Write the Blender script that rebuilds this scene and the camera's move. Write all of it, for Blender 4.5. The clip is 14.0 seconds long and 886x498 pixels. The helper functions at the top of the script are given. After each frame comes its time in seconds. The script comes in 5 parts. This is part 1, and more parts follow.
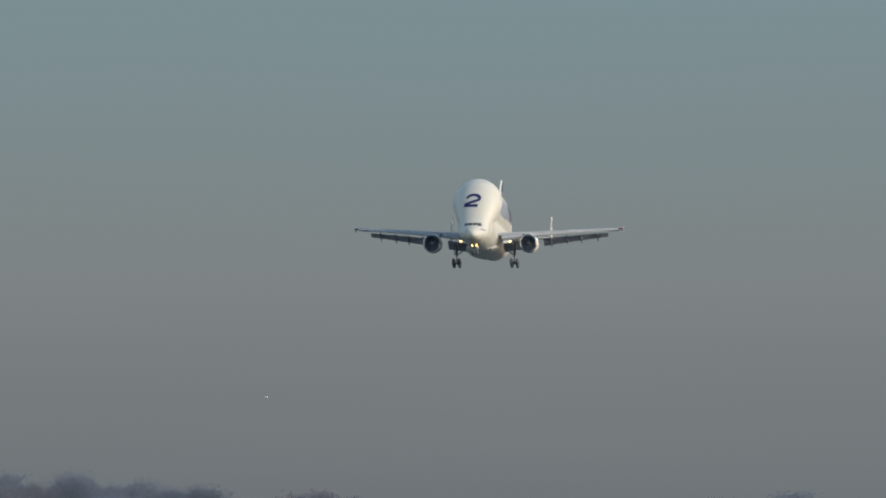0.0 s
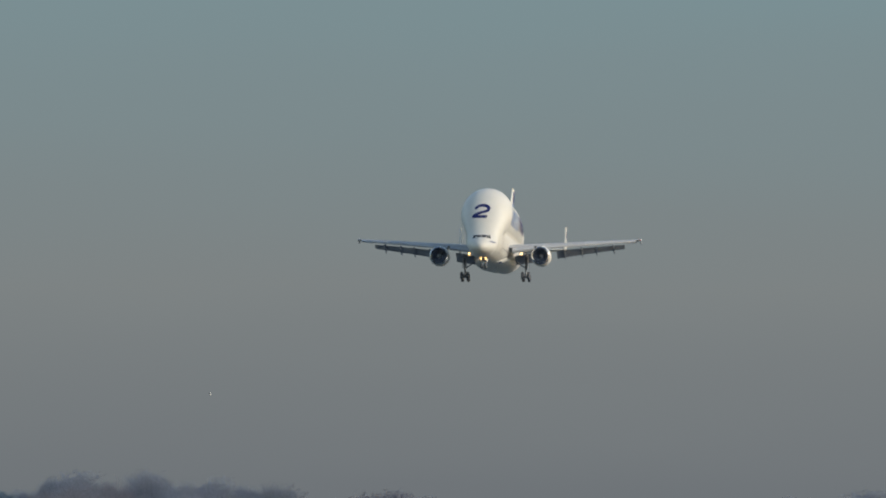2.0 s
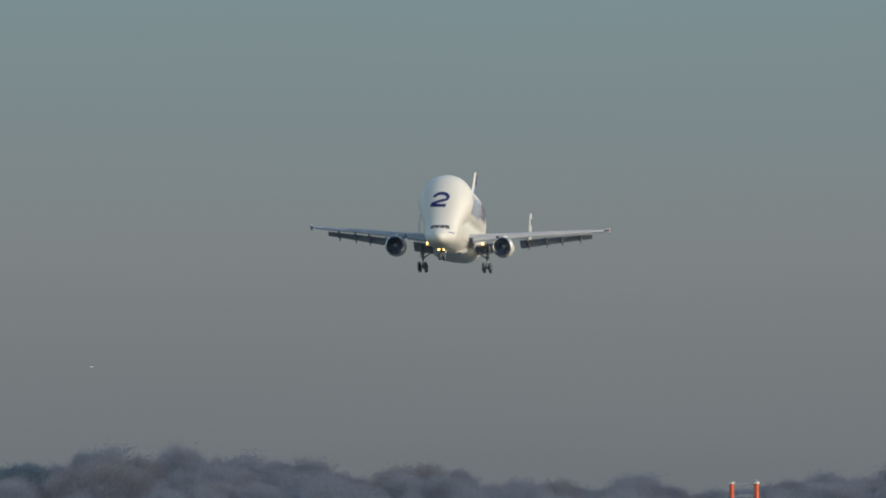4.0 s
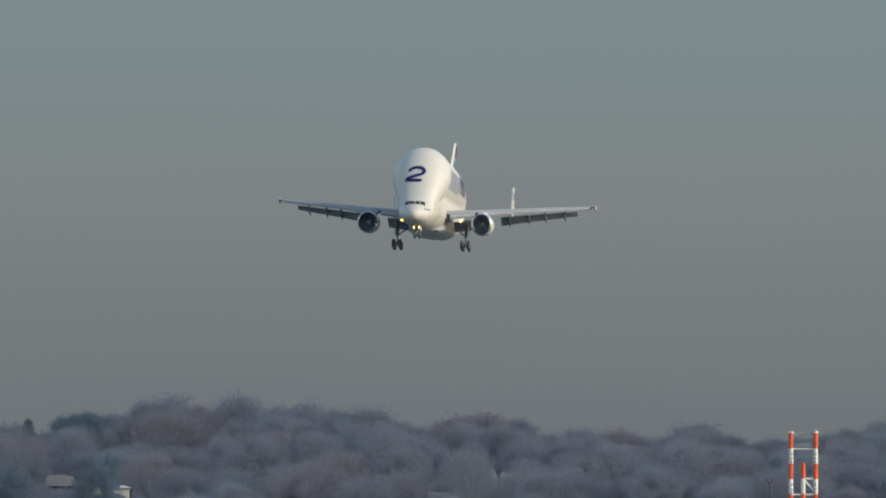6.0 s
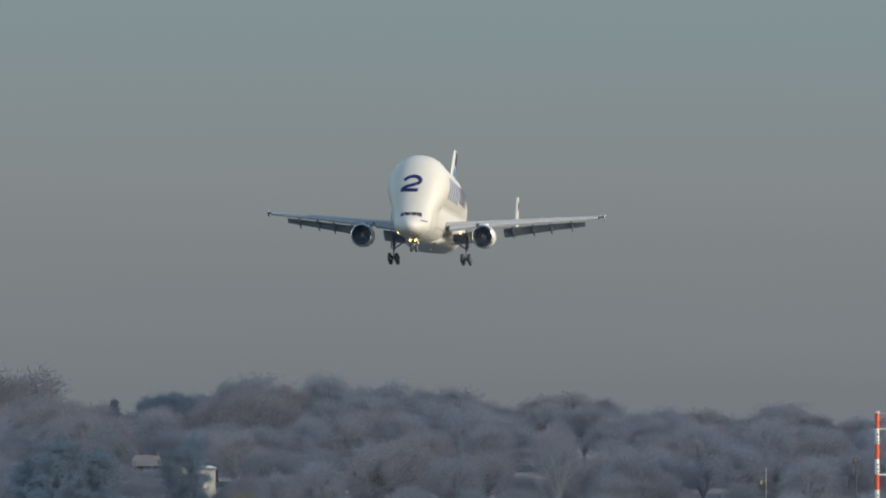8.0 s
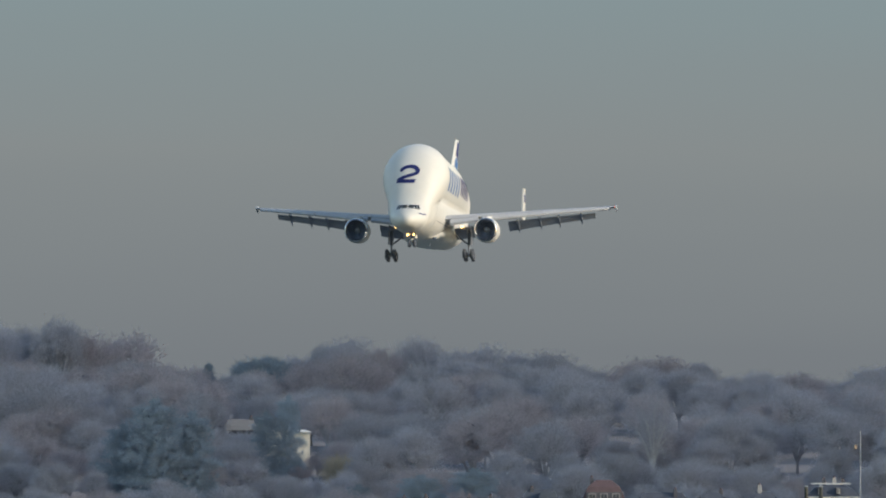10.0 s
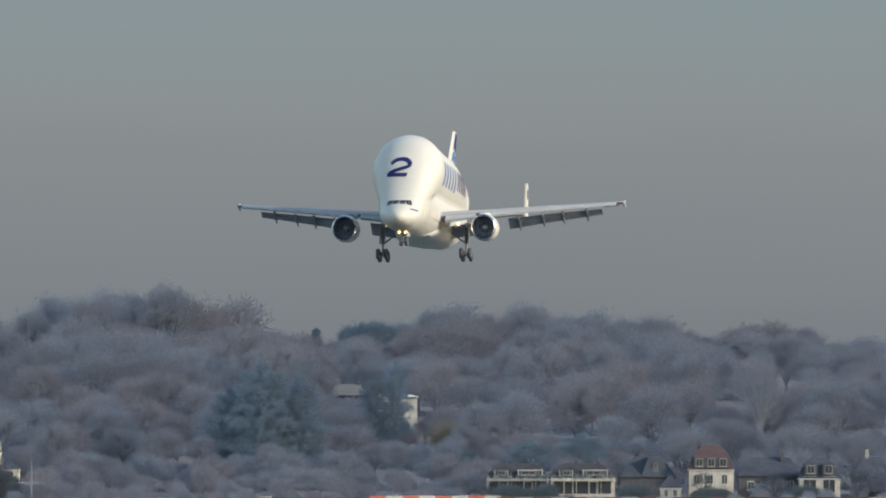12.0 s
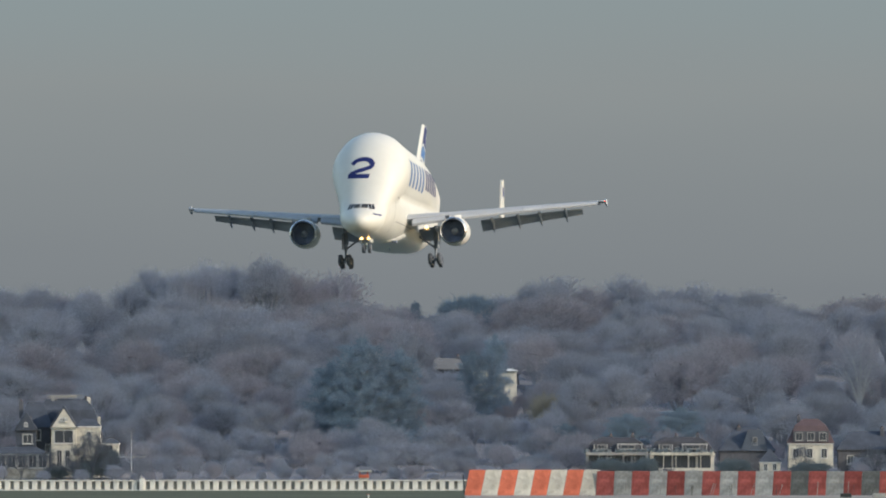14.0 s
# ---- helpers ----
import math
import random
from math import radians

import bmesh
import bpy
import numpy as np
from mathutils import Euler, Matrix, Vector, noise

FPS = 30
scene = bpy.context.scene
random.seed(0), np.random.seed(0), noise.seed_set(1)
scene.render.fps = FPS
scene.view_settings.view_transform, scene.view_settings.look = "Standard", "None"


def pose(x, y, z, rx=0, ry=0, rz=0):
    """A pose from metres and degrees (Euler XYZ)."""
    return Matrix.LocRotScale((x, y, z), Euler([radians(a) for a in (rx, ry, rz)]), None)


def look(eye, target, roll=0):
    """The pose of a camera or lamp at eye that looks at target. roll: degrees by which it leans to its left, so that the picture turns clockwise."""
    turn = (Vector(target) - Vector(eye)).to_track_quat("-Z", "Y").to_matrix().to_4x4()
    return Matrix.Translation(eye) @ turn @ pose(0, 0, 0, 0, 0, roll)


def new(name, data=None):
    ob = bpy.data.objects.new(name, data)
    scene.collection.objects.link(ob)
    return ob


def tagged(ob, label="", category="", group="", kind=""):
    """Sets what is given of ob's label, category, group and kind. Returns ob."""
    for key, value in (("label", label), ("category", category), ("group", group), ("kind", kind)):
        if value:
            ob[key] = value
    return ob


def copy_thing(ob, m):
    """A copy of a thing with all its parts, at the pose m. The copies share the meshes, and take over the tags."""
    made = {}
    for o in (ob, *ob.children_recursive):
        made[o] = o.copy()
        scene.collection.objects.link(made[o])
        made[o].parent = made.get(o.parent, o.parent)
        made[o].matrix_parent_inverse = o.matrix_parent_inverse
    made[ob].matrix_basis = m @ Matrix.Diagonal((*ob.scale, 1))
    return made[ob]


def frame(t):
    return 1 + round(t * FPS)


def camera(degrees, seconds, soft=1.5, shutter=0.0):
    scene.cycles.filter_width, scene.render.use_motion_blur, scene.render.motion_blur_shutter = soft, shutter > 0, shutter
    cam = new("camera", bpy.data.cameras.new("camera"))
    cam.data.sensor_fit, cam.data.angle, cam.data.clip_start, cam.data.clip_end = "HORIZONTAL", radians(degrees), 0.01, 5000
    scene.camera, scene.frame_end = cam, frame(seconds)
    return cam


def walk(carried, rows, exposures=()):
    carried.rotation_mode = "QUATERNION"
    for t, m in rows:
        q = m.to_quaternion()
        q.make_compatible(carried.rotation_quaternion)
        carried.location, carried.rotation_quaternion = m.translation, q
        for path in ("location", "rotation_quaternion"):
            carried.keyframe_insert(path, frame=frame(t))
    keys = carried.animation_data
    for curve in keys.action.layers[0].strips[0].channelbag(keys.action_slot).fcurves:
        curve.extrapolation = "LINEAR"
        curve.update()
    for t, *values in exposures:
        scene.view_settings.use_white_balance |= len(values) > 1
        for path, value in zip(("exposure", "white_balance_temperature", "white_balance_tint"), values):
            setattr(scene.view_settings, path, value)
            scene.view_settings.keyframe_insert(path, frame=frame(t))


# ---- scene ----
# A long lens on a tripod beside the airfield: it pans and tilts after a landing cargo aircraft.
# x runs to the right of the runway view, y away from the tripod, z up from the airfield grass.
EYE = (0.0, 0.0, 5.3)
cam = camera(3.192, 14.0, soft=2.0)

# seconds, degrees to the right of the y axis, degrees above the horizon
PANS = [
    (0, 1.9908, 1.3909),
    (0.5, 1.9408, 1.3924),
    (1, 1.8676, 1.3924),
    (1.5, 1.7928, 1.3909),
    (2, 1.7242, 1.3909),
    (2.5, 1.6774, 1.3845),
    (3, 1.6462, 1.3628),
    (5.3, 1.5126, 1.1618),
    (5.5, 1.4841, 1.1414),
    (6, 1.3952, 1.1071),
    (6.5, 1.3001, 1.0883),
    (7, 1.2206, 1.0774),
    (7.5, 1.1599, 1.0665),
    (8, 1.0850, 1.0354),
    (10.3, 0.6862, 0.8833),
    (10.5, 0.6454, 0.8670),
    (11, 0.5440, 0.8343),
    (11.5, 0.4521, 0.8062),
    (12, 0.3586, 0.7798),
    (12.5, 0.2713, 0.7626),
    (13, 0.1871, 0.7423),
    (13.5, 0.0998, 0.7143),
    (14, 0.0000, 0.6862),
]
walk(cam, [(t, pose(*EYE, 90 + up, 0, -right)) for t, right, up in PANS],
     exposures=[(0, -0.35), (3, -0.36), (5.3, -0.36), (6, -0.34), (6.5, -0.31), (7, -0.26), (8, -0.21), (11, -0.07), (12, -0.03), (14, 0.02)])

# ---- light ----
SUN_AZIMUTH, SUN_HEIGHT = 71.0, 22.5   # degrees to the right of straight behind the tripod, degrees up
world = bpy.data.worlds.new("winter_sky")
scene.world = world
world.use_nodes = True
wn = world.node_tree
wn.nodes.clear()
sky = wn.nodes.new("ShaderNodeTexSky")
sky.sky_type = "NISHITA"
sky.sun_disc = False
sky.sun_elevation = radians(SUN_HEIGHT)
sky.sun_rotation = radians(180 - SUN_AZIMUTH)
sky.air_density, sky.dust_density, sky.ozone_density = 1.4, 1.0, 1.5
back = wn.nodes.new("ShaderNodeBackground")
back.inputs["Strength"].default_value = 0.22
wout = wn.nodes.new("ShaderNodeOutputWorld")
wn.links.new(sky.outputs[0], back.inputs["Color"])
wn.links.new(back.outputs[0], wout.inputs["Surface"])

sun_data = bpy.data.lights.new("sun", "SUN")
sun_data.energy = 3.5
sun_data.angle = radians(1.5)
sun_data.color = (1.0, 0.895, 0.75)
sun = new("sun", sun_data)
az, el = radians(SUN_AZIMUTH), radians(SUN_HEIGHT)
sun.matrix_world = look((1000 * math.sin(az) * math.cos(el), -1000 * math.cos(az) * math.cos(el), 1000 * math.sin(el)), (0, 0, 0))


# ---- materials ----
def paint(name, colour, rough=0.5, metal=0.0, vary=0.12, scale=1.0, fine=8.0, bump=0.0, by_object=0.0, coat=0.0, tint=None, spec=0.5, by_piece=0.0):
    """A surface with stains at a large and grain at a fine scale; tint: a second colour that the stains bring in;
    by_object, by_piece: how far whole objects and loose pieces of one mesh differ in tone."""
    m = bpy.data.materials.new(name)
    m.use_nodes = True
    nt = m.node_tree
    bsdf = nt.nodes["Principled BSDF"]
    bsdf.inputs["Roughness"].default_value = rough
    bsdf.inputs["Metallic"].default_value = metal
    bsdf.inputs["Coat Weight"].default_value = coat
    bsdf.inputs["Specular IOR Level"].default_value = spec
    place = nt.nodes.new("ShaderNodeTexCoord")
    large = nt.nodes.new("ShaderNodeTexNoise")
    large.inputs["Scale"].default_value = scale
    large.inputs["Detail"].default_value = 4
    small = nt.nodes.new("ShaderNodeTexNoise")
    small.inputs["Scale"].default_value = scale * fine
    small.inputs["Detail"].default_value = 3
    for n in (large, small):
        nt.links.new(place.outputs["Object"], n.inputs["Vector"])
    ramp = nt.nodes.new("ShaderNodeValToRGB")
    ramp.color_ramp.elements[0].position, ramp.color_ramp.elements[1].position = 0.3, 0.7
    dark = tint or tuple(c * (1 - vary) for c in colour)
    ramp.color_ramp.elements[0].color = (*dark, 1)
    ramp.color_ramp.elements[1].color = (*[min(1, c * (1 + vary * 0.5)) for c in colour], 1)
    nt.links.new(large.outputs["Fac"], ramp.inputs["Fac"])
    grain = nt.nodes.new("ShaderNodeMapRange")
    grain.inputs["To Min"].default_value, grain.inputs["To Max"].default_value = 1 - vary, 1 + vary
    nt.links.new(small.outputs["Fac"], grain.inputs["Value"])
    mul = nt.nodes.new("ShaderNodeVectorMath")
    mul.operation = "SCALE"
    nt.links.new(ramp.outputs["Color"], mul.inputs[0])
    nt.links.new(grain.outputs["Result"], mul.inputs["Scale"])
    last = mul.outputs[0]
    for amount, kind, socket in ((by_object, "ShaderNodeObjectInfo", "Random"), (by_piece, "ShaderNodeNewGeometry", "Random Per Island")):
        if amount:
            info = nt.nodes.new(kind)
            span = nt.nodes.new("ShaderNodeMapRange")
            span.inputs["To Min"].default_value, span.inputs["To Max"].default_value = 1 - amount, 1 + amount
            nt.links.new(info.outputs[socket], span.inputs["Value"])
            mul2 = nt.nodes.new("ShaderNodeVectorMath")
            mul2.operation = "SCALE"
            nt.links.new(last, mul2.inputs[0])
            nt.links.new(span.outputs["Result"], mul2.inputs["Scale"])
            last = mul2.outputs[0]
    nt.links.new(last, bsdf.inputs["Base Color"])
    if bump:
        b = nt.nodes.new("ShaderNodeBump")
        b.inputs["Strength"].default_value = bump
        b.inputs["Distance"].default_value = 0.05
        nt.links.new(small.outputs["Fac"], b.inputs["Height"])
        nt.links.new(b.outputs[0], bsdf.inputs["Normal"])
    return m


def glow(name, colour, strength):
    m = bpy.data.materials.new(name)
    m.use_nodes = True
    b = m.node_tree.nodes["Principled BSDF"]
    b.inputs["Base Color"].default_value = (*colour, 1)
    b.inputs["Emission Color"].default_value = (*colour, 1)
    b.inputs["Emission Strength"].default_value = strength
    return m


WHITE = paint("white_aircraft_paint", (0.60, 0.582, 0.532), 0.42, vary=0.045, scale=0.25, fine=5, coat=0.08, spec=0.4)
NAVY = paint("navy_blue_marking", (0.018, 0.026, 0.12), 0.6, vary=0.08, spec=0.2)
SKYBLUE = paint("mid_blue_marking", (0.06, 0.15, 0.34), 0.6, vary=0.08, spec=0.2)
WINGGREY = paint("grey_wing_paint", (0.33, 0.345, 0.365), 0.4, vary=0.08, scale=0.4)
# flap grey is blued to carry the air's haze in its colour
FLAPGREY = paint("hazed_flap_underside", (0.30, 0.345, 0.44), 0.6, vary=0.15, scale=0.6)
STEEL = paint("polished_metal", (0.62, 0.63, 0.65), 0.22, 1.0, vary=0.08, scale=2)
STRUTGREY = paint("grey_gear_metal", (0.22, 0.25, 0.31), 0.45, 0.3, vary=0.2, scale=3)
# fan and tyre darks are raised towards blue, with haze put into the colour
FANDARK = paint("hazed_fan_titanium", (0.19, 0.22, 0.29), 0.5, 0.1, vary=0.15, scale=3, spec=0.2)
RUBBER = paint("hazed_tyre_rubber", (0.11, 0.125, 0.155), 0.9, vary=0.2, scale=4, spec=0.15)
COCKPIT = paint("dark_cockpit_glass", (0.012, 0.014, 0.018), 0.12, vary=0.1, scale=2)
LAMP = glow("landing_lamp_glow", (1.0, 0.56, 0.17), 10.0)
NAVRED = glow("red_position_light", (1.0, 0.08, 0.04), 0.4)
SEAM = paint("door_seam_dark", (0.22, 0.22, 0.23), 0.6, vary=0.1)


# ---- building helpers ----
def mesh_of(bm, name, material=None, smooth=False, split=None):
    me = bpy.data.meshes.new(name)
    bm.normal_update()
    bm.to_mesh(me)
    bm.free()
    if smooth:
        me.polygons.foreach_set("use_smooth", [True] * len(me.polygons))
        if split:
            me.set_sharp_from_angle(angle=radians(split))
    if material:
        me.materials.append(material)
    return me


def part(name, bm, material, parent, label="", smooth=False, split=None):
    """One mesh object under a thing or a part."""
    me = bm if isinstance(bm, bpy.types.Mesh) else mesh_of(bm, name, material, smooth, split)
    ob = new(name, me)
    ob.parent = parent
    if label:
        ob["label"] = label
    return ob


def base(name, m=None):
    ob = new(name)
    ob.empty_display_size = 0.5
    if m is not None:
        ob.matrix_world = m
    return ob


def box(size, centre=(0, 0, 0), bevel=0.0, bm=None, turn=None):
    bm = bm or bmesh.new()
    made = bmesh.ops.create_cube(bm, size=1.0)["verts"]
    if bevel:
        bmesh.ops.scale(bm, vec=size, verts=made)
        edges = list({e for v in made for e in v.link_edges})
        made = list({v for f in bmesh.ops.bevel(bm, geom=edges, offset=bevel, segments=1, affect="EDGES")["faces"] for v in f.verts} | {v for v in made if v.is_valid})
    else:
        bmesh.ops.scale(bm, vec=size, verts=made)
    if turn:
        bmesh.ops.transform(bm, matrix=turn, verts=made)
    bmesh.ops.translate(bm, vec=centre, verts=made)
    return bm


def tube(a, b, ra, rb=None, sides=10, bm=None, caps=True):
    """A straight tapered tube from a to b."""
    bm = bm or bmesh.new()
    a, b = Vector(a), Vector(b)
    rb = ra if rb is None else rb
    q = (b - a).to_track_quat("Z", "Y").to_matrix()
    rings = []
    for p, r in ((a, ra), (b, rb)):
        rings.append([bm.verts.new(p + q @ Vector((r * math.cos(i * math.tau / sides), r * math.sin(i * math.tau / sides), 0))) for i in range(sides)])
    for i in range(sides):
        j = (i + 1) % sides
        bm.faces.new((rings[0][i], rings[0][j], rings[1][j], rings[1][i]))
    if caps:
        bm.faces.new(rings[0][::-1])
        bm.faces.new(rings[1])
    return bm


def loft(rings, close=True, caps=(True, True), bm=None):
    """Skin a row of rings of points."""
    bm = bm or bmesh.new()
    vs = [[bm.verts.new(p) for p in ring] for ring in rings]
    n = len(vs[0])
    for a, b in zip(vs, vs[1:]):
        for i in range(n if close else n - 1):
            j = (i + 1) % n
            bm.faces.new((a[i], a[j], b[j], b[i]))
    if caps[0]:
        bm.faces.new(vs[0][::-1])
    if caps[1]:
        bm.faces.new(vs[-1])
    bmesh.ops.recalc_face_normals(bm, faces=bm.faces)
    return bm


def spun(profile, centre=(0, 0, 0), axis="Y", sides=28, caps=(False, False), bm=None):
    """Turn a profile of (along, radius) about an axis."""
    rings = []
    for s, r in profile:
        ring = []
        for i in range(sides):
            c, d = r * math.cos(i * math.tau / sides), r * math.sin(i * math.tau / sides)
            p = {"Y": (c, s, d), "X": (s, c, d), "Z": (c, d, s)}[axis]
            ring.append(Vector(p) + Vector(centre))
        rings.append(ring)
    return loft(rings, caps=caps, bm=bm)


# ---- the aircraft: nose at -y of its own space, x to its port side ----
def curve_at(rows, y):
    """Interpolation in a table of stations."""
    for a, b in zip(rows, rows[1:]):
        if a[0] <= y <= b[0]:
            k = (y - a[0]) / (b[0] - a[0])
            return [p + (q - p) * k for p, q in zip(a[1:], b[1:])]
    return list(rows[-1][1:])


# along, belly, lower radius, crown, upper radius
NOSE = [
    (0.03, -1.62, 0.24, -1.18, 0.24), (0.20, -1.95, 0.64, -0.88, 0.64), (0.60, -2.20, 1.10, -0.52, 1.10), (1.2, -2.42, 1.53, -0.16, 1.53),
    (2.0, -2.58, 1.91, 0.15, 1.91), (2.7, -2.66, 2.15, 0.48, 2.15), (3.4, -2.71, 2.33, 1.00, 2.33), (4.2, -2.76, 2.48, 2.20, 2.20),
    (5.2, -2.80, 2.62, 4.00, 2.66), (6.5, -2.82, 2.75, 5.90, 3.20), (8.0, -2.82, 2.82, 7.30, 3.66)]
BODY = [
    (9.5, -2.82, 2.82, 8.12, 3.94),
    (11.5, -2.82, 2.82, 8.62, 3.98), (12.4, -2.82, 2.82, 8.70, 3.90), (13.0, -2.82, 2.82, 8.70, 3.74), (13.8, -2.82, 2.82, 8.68, 3.62), (17.5, -2.82, 2.82, 8.52, 3.54), (24.0, -2.82, 2.82, 8.26, 3.42),
    (29.0, -2.82, 2.82, 8.12, 3.30), (34.0, -2.75, 2.80, 7.95, 3.12), (39.0, -2.45, 2.66, 7.55, 2.86), (43.0, -1.90, 2.44, 7.05, 2.60), (47.0, -0.95, 2.12, 6.45, 2.28),
    (51.0, 0.40, 1.70, 5.85, 1.90), (54.0, 1.70, 1.15, 5.00, 1.30), (55.6, 2.60, 0.65, 4.35, 0.65), (56.1, 3.1, 0.25, 3.9, 0.25)]
HULL = NOSE + BODY


def hull_ring(y, sides=96):
    """Two lobes one over the other; between them the skin runs in a shallow valley that starts behind the crew section."""
    zb, rl, zt, ru = curve_at(HULL, y)
    low, up = zb + rl, zt - ru
    gap = max(0.01, up - low)
    turn = math.acos(max(-0.95, min(0.95, -(ru - rl) / gap))) if gap > abs(ru - rl) else math.pi / 2
    k = min(1.0, max(0.0, (y - 3.6) / 5.4))
    deep = 0.62 * k * k * (3 - 2 * k) * min(1.0, max(0.0, (50 - y) / 10))
    n_up, n_side, n_low = sides // 4, sides // 8, sides // 8
    half = [(ru * math.sin(turn * i / n_up), up + ru * math.cos(turn * i / n_up)) for i in range(n_up + 1)]
    xa, za = half[-1]
    xb, zc = rl * math.sin(turn), low + rl * math.cos(turn)
    for i in range(1, n_side):
        f = i / n_side
        x, z = xa + (xb - xa) * f, za + (zc - za) * f
        union = max(math.sqrt(max(0, ru * ru - (z - up) ** 2)), math.sqrt(max(0, rl * rl - (z - low) ** 2)))
        half.append((x + (min(x, union) - x) * deep, z))
    half += [(rl * math.sin(turn + (math.pi - turn) * i / n_low), low + rl * math.cos(turn + (math.pi - turn) * i / n_low)) for i in range(n_low + 1)]
    k = min(1.0, max(0.0, (y - 3.2) / 2.2))
    k = k * k * (3 - 2 * k)
    wide, n = max(rl, ru if y < 3.9 else rl), len(half) - 1
    oval = [(wide * math.sin(math.pi * i / n), (zb + zt) / 2 + (zt - zb) / 2 * math.cos(math.pi * i / n)) for i in range(n + 1)]
    half = [(p + (x - p) * k, q + (z - q) * k) for (p, q), (x, z) in zip(oval, half)]
    return [(x, y, z) for x, z in half] + [(-x, y, z) for x, z in half[-2:0:-1]]


def airfoil(le, chord, z, thick, x, droop=0.0):
    ring = []
    for k, up in [(1, 1), (0.8, 1), (0.55, 1), (0.3, 1), (0.12, 1), (0.03, 1), (0, 0), (0.03, -1), (0.12, -1), (0.3, -1), (0.55, -1), (0.8, -1), (1, -1)]:
        t = thick * chord * (2.97 * math.sqrt(k) - 1.26 * k - 3.52 * k * k + 2.84 * k ** 3 - 1.01 * k ** 4) * 0.5
        zz = z + (t * (1.15 if up > 0 else 0.75)) * up - droop * max(0, 0.25 - k) ** 2 * 16 * chord * 0.06
        ring.append((x, le + k * chord, zz))
    return ring


# span station, leading edge, chord, height, thickness
WING = [(2.0, 16.6, 10.8, -0.30, 0.13), (4.5, 18.2, 9.2, 0.04, 0.125), (8.0, 20.4, 7.2, 0.48, 0.115), (14.0, 24.4, 5.2, 1.24, 0.105), (18.5, 27.4, 3.9, 1.76, 0.10), (22.2, 29.9, 2.9, 2.18, 0.095)]


def wing_at(x):
    return curve_at(WING, abs(x))


def add_wheel(name, parent, centre, radius, width, side):
    r, w = radius, width / 2
    prof = [(-w * 0.7, r * 0.55), (-w, r * 0.68), (-w, r * 0.86), (-w * 0.7, r * 0.97), (0, r), (w * 0.7, r * 0.97), (w, r * 0.86), (w, r * 0.68), (w * 0.7, r * 0.55)]
    tyre = part(name, spun(prof, centre, "X", 24), RUBBER, parent, "black rubber tyre", True, 40)
    part("rim", spun([(-w * 0.62, 0.05), (-w * 0.62, r * 0.56), (w * 0.62, r * 0.56), (w * 0.62, 0.05)], centre, "X", 18, (True, True)), STRUTGREY, tyre, "grey metal wheel rim", True, 30)
    return tyre


def project_onto(bm, tree, way, lift, start):
    """Lay flat lettering onto the hull along a direction."""
    lost = []
    for v in bm.verts:
        o = v.co - Vector(way) * start
        hit, nor, _, _ = tree.ray_cast(o, Vector(way))
        if hit:
            v.co = hit + nor * lift
        else:
            lost.append(v)
    bmesh.ops.delete(bm, geom=lost, context="VERTS")


def numeral(width, height, shear, thick):
    """A broad slanted numeral two drawn as one stroke, a fine flat mesh centred on the origin of the xy plane."""
    path = [(-0.47, 0.17)]
    path += [(-0.02 + 0.42 * math.cos(radians(a)), 0.17 + 0.27 * math.sin(radians(a))) for a in range(165, 14, -15)]
    path += [(0.40 + 0.035 * math.cos(radians(a)), 0.17 + 0.14 * math.sin(radians(a))) for a in range(20, -61, -20)]
    path += [(0.28, -0.02), (0.05, -0.10), (-0.20, -0.19), (-0.38, -0.30), (-0.44, -0.41)]
    foot = [(-0.49, -0.41), (0.0, -0.41), (0.48, -0.41)]
    bm = bmesh.new()
    for line in (path, foot):
        pts = [Vector((x * width, y * height)) for x, y in line]
        fine = [a.lerp(b, k / 3) for a, b in zip(pts, pts[1:]) for k in range(3)] + [pts[-1]]
        rows = []
        for i, p in enumerate(fine):
            d = (fine[min(i + 1, len(fine) - 1)] - fine[max(i - 1, 0)]).normalized()
            side = Vector((-d.y, d.x)) * thick / 2
            rows.append([bm.verts.new((q.x + q.y * shear, q.y, 0.0)) for q in (p - side, p - side / 3, p + side / 3, p + side)])
        for r, q in zip(rows, rows[1:]):
            for i in range(3):
                bm.faces.new((r[i], r[i + 1], q[i + 1], q[i]))
    return bm


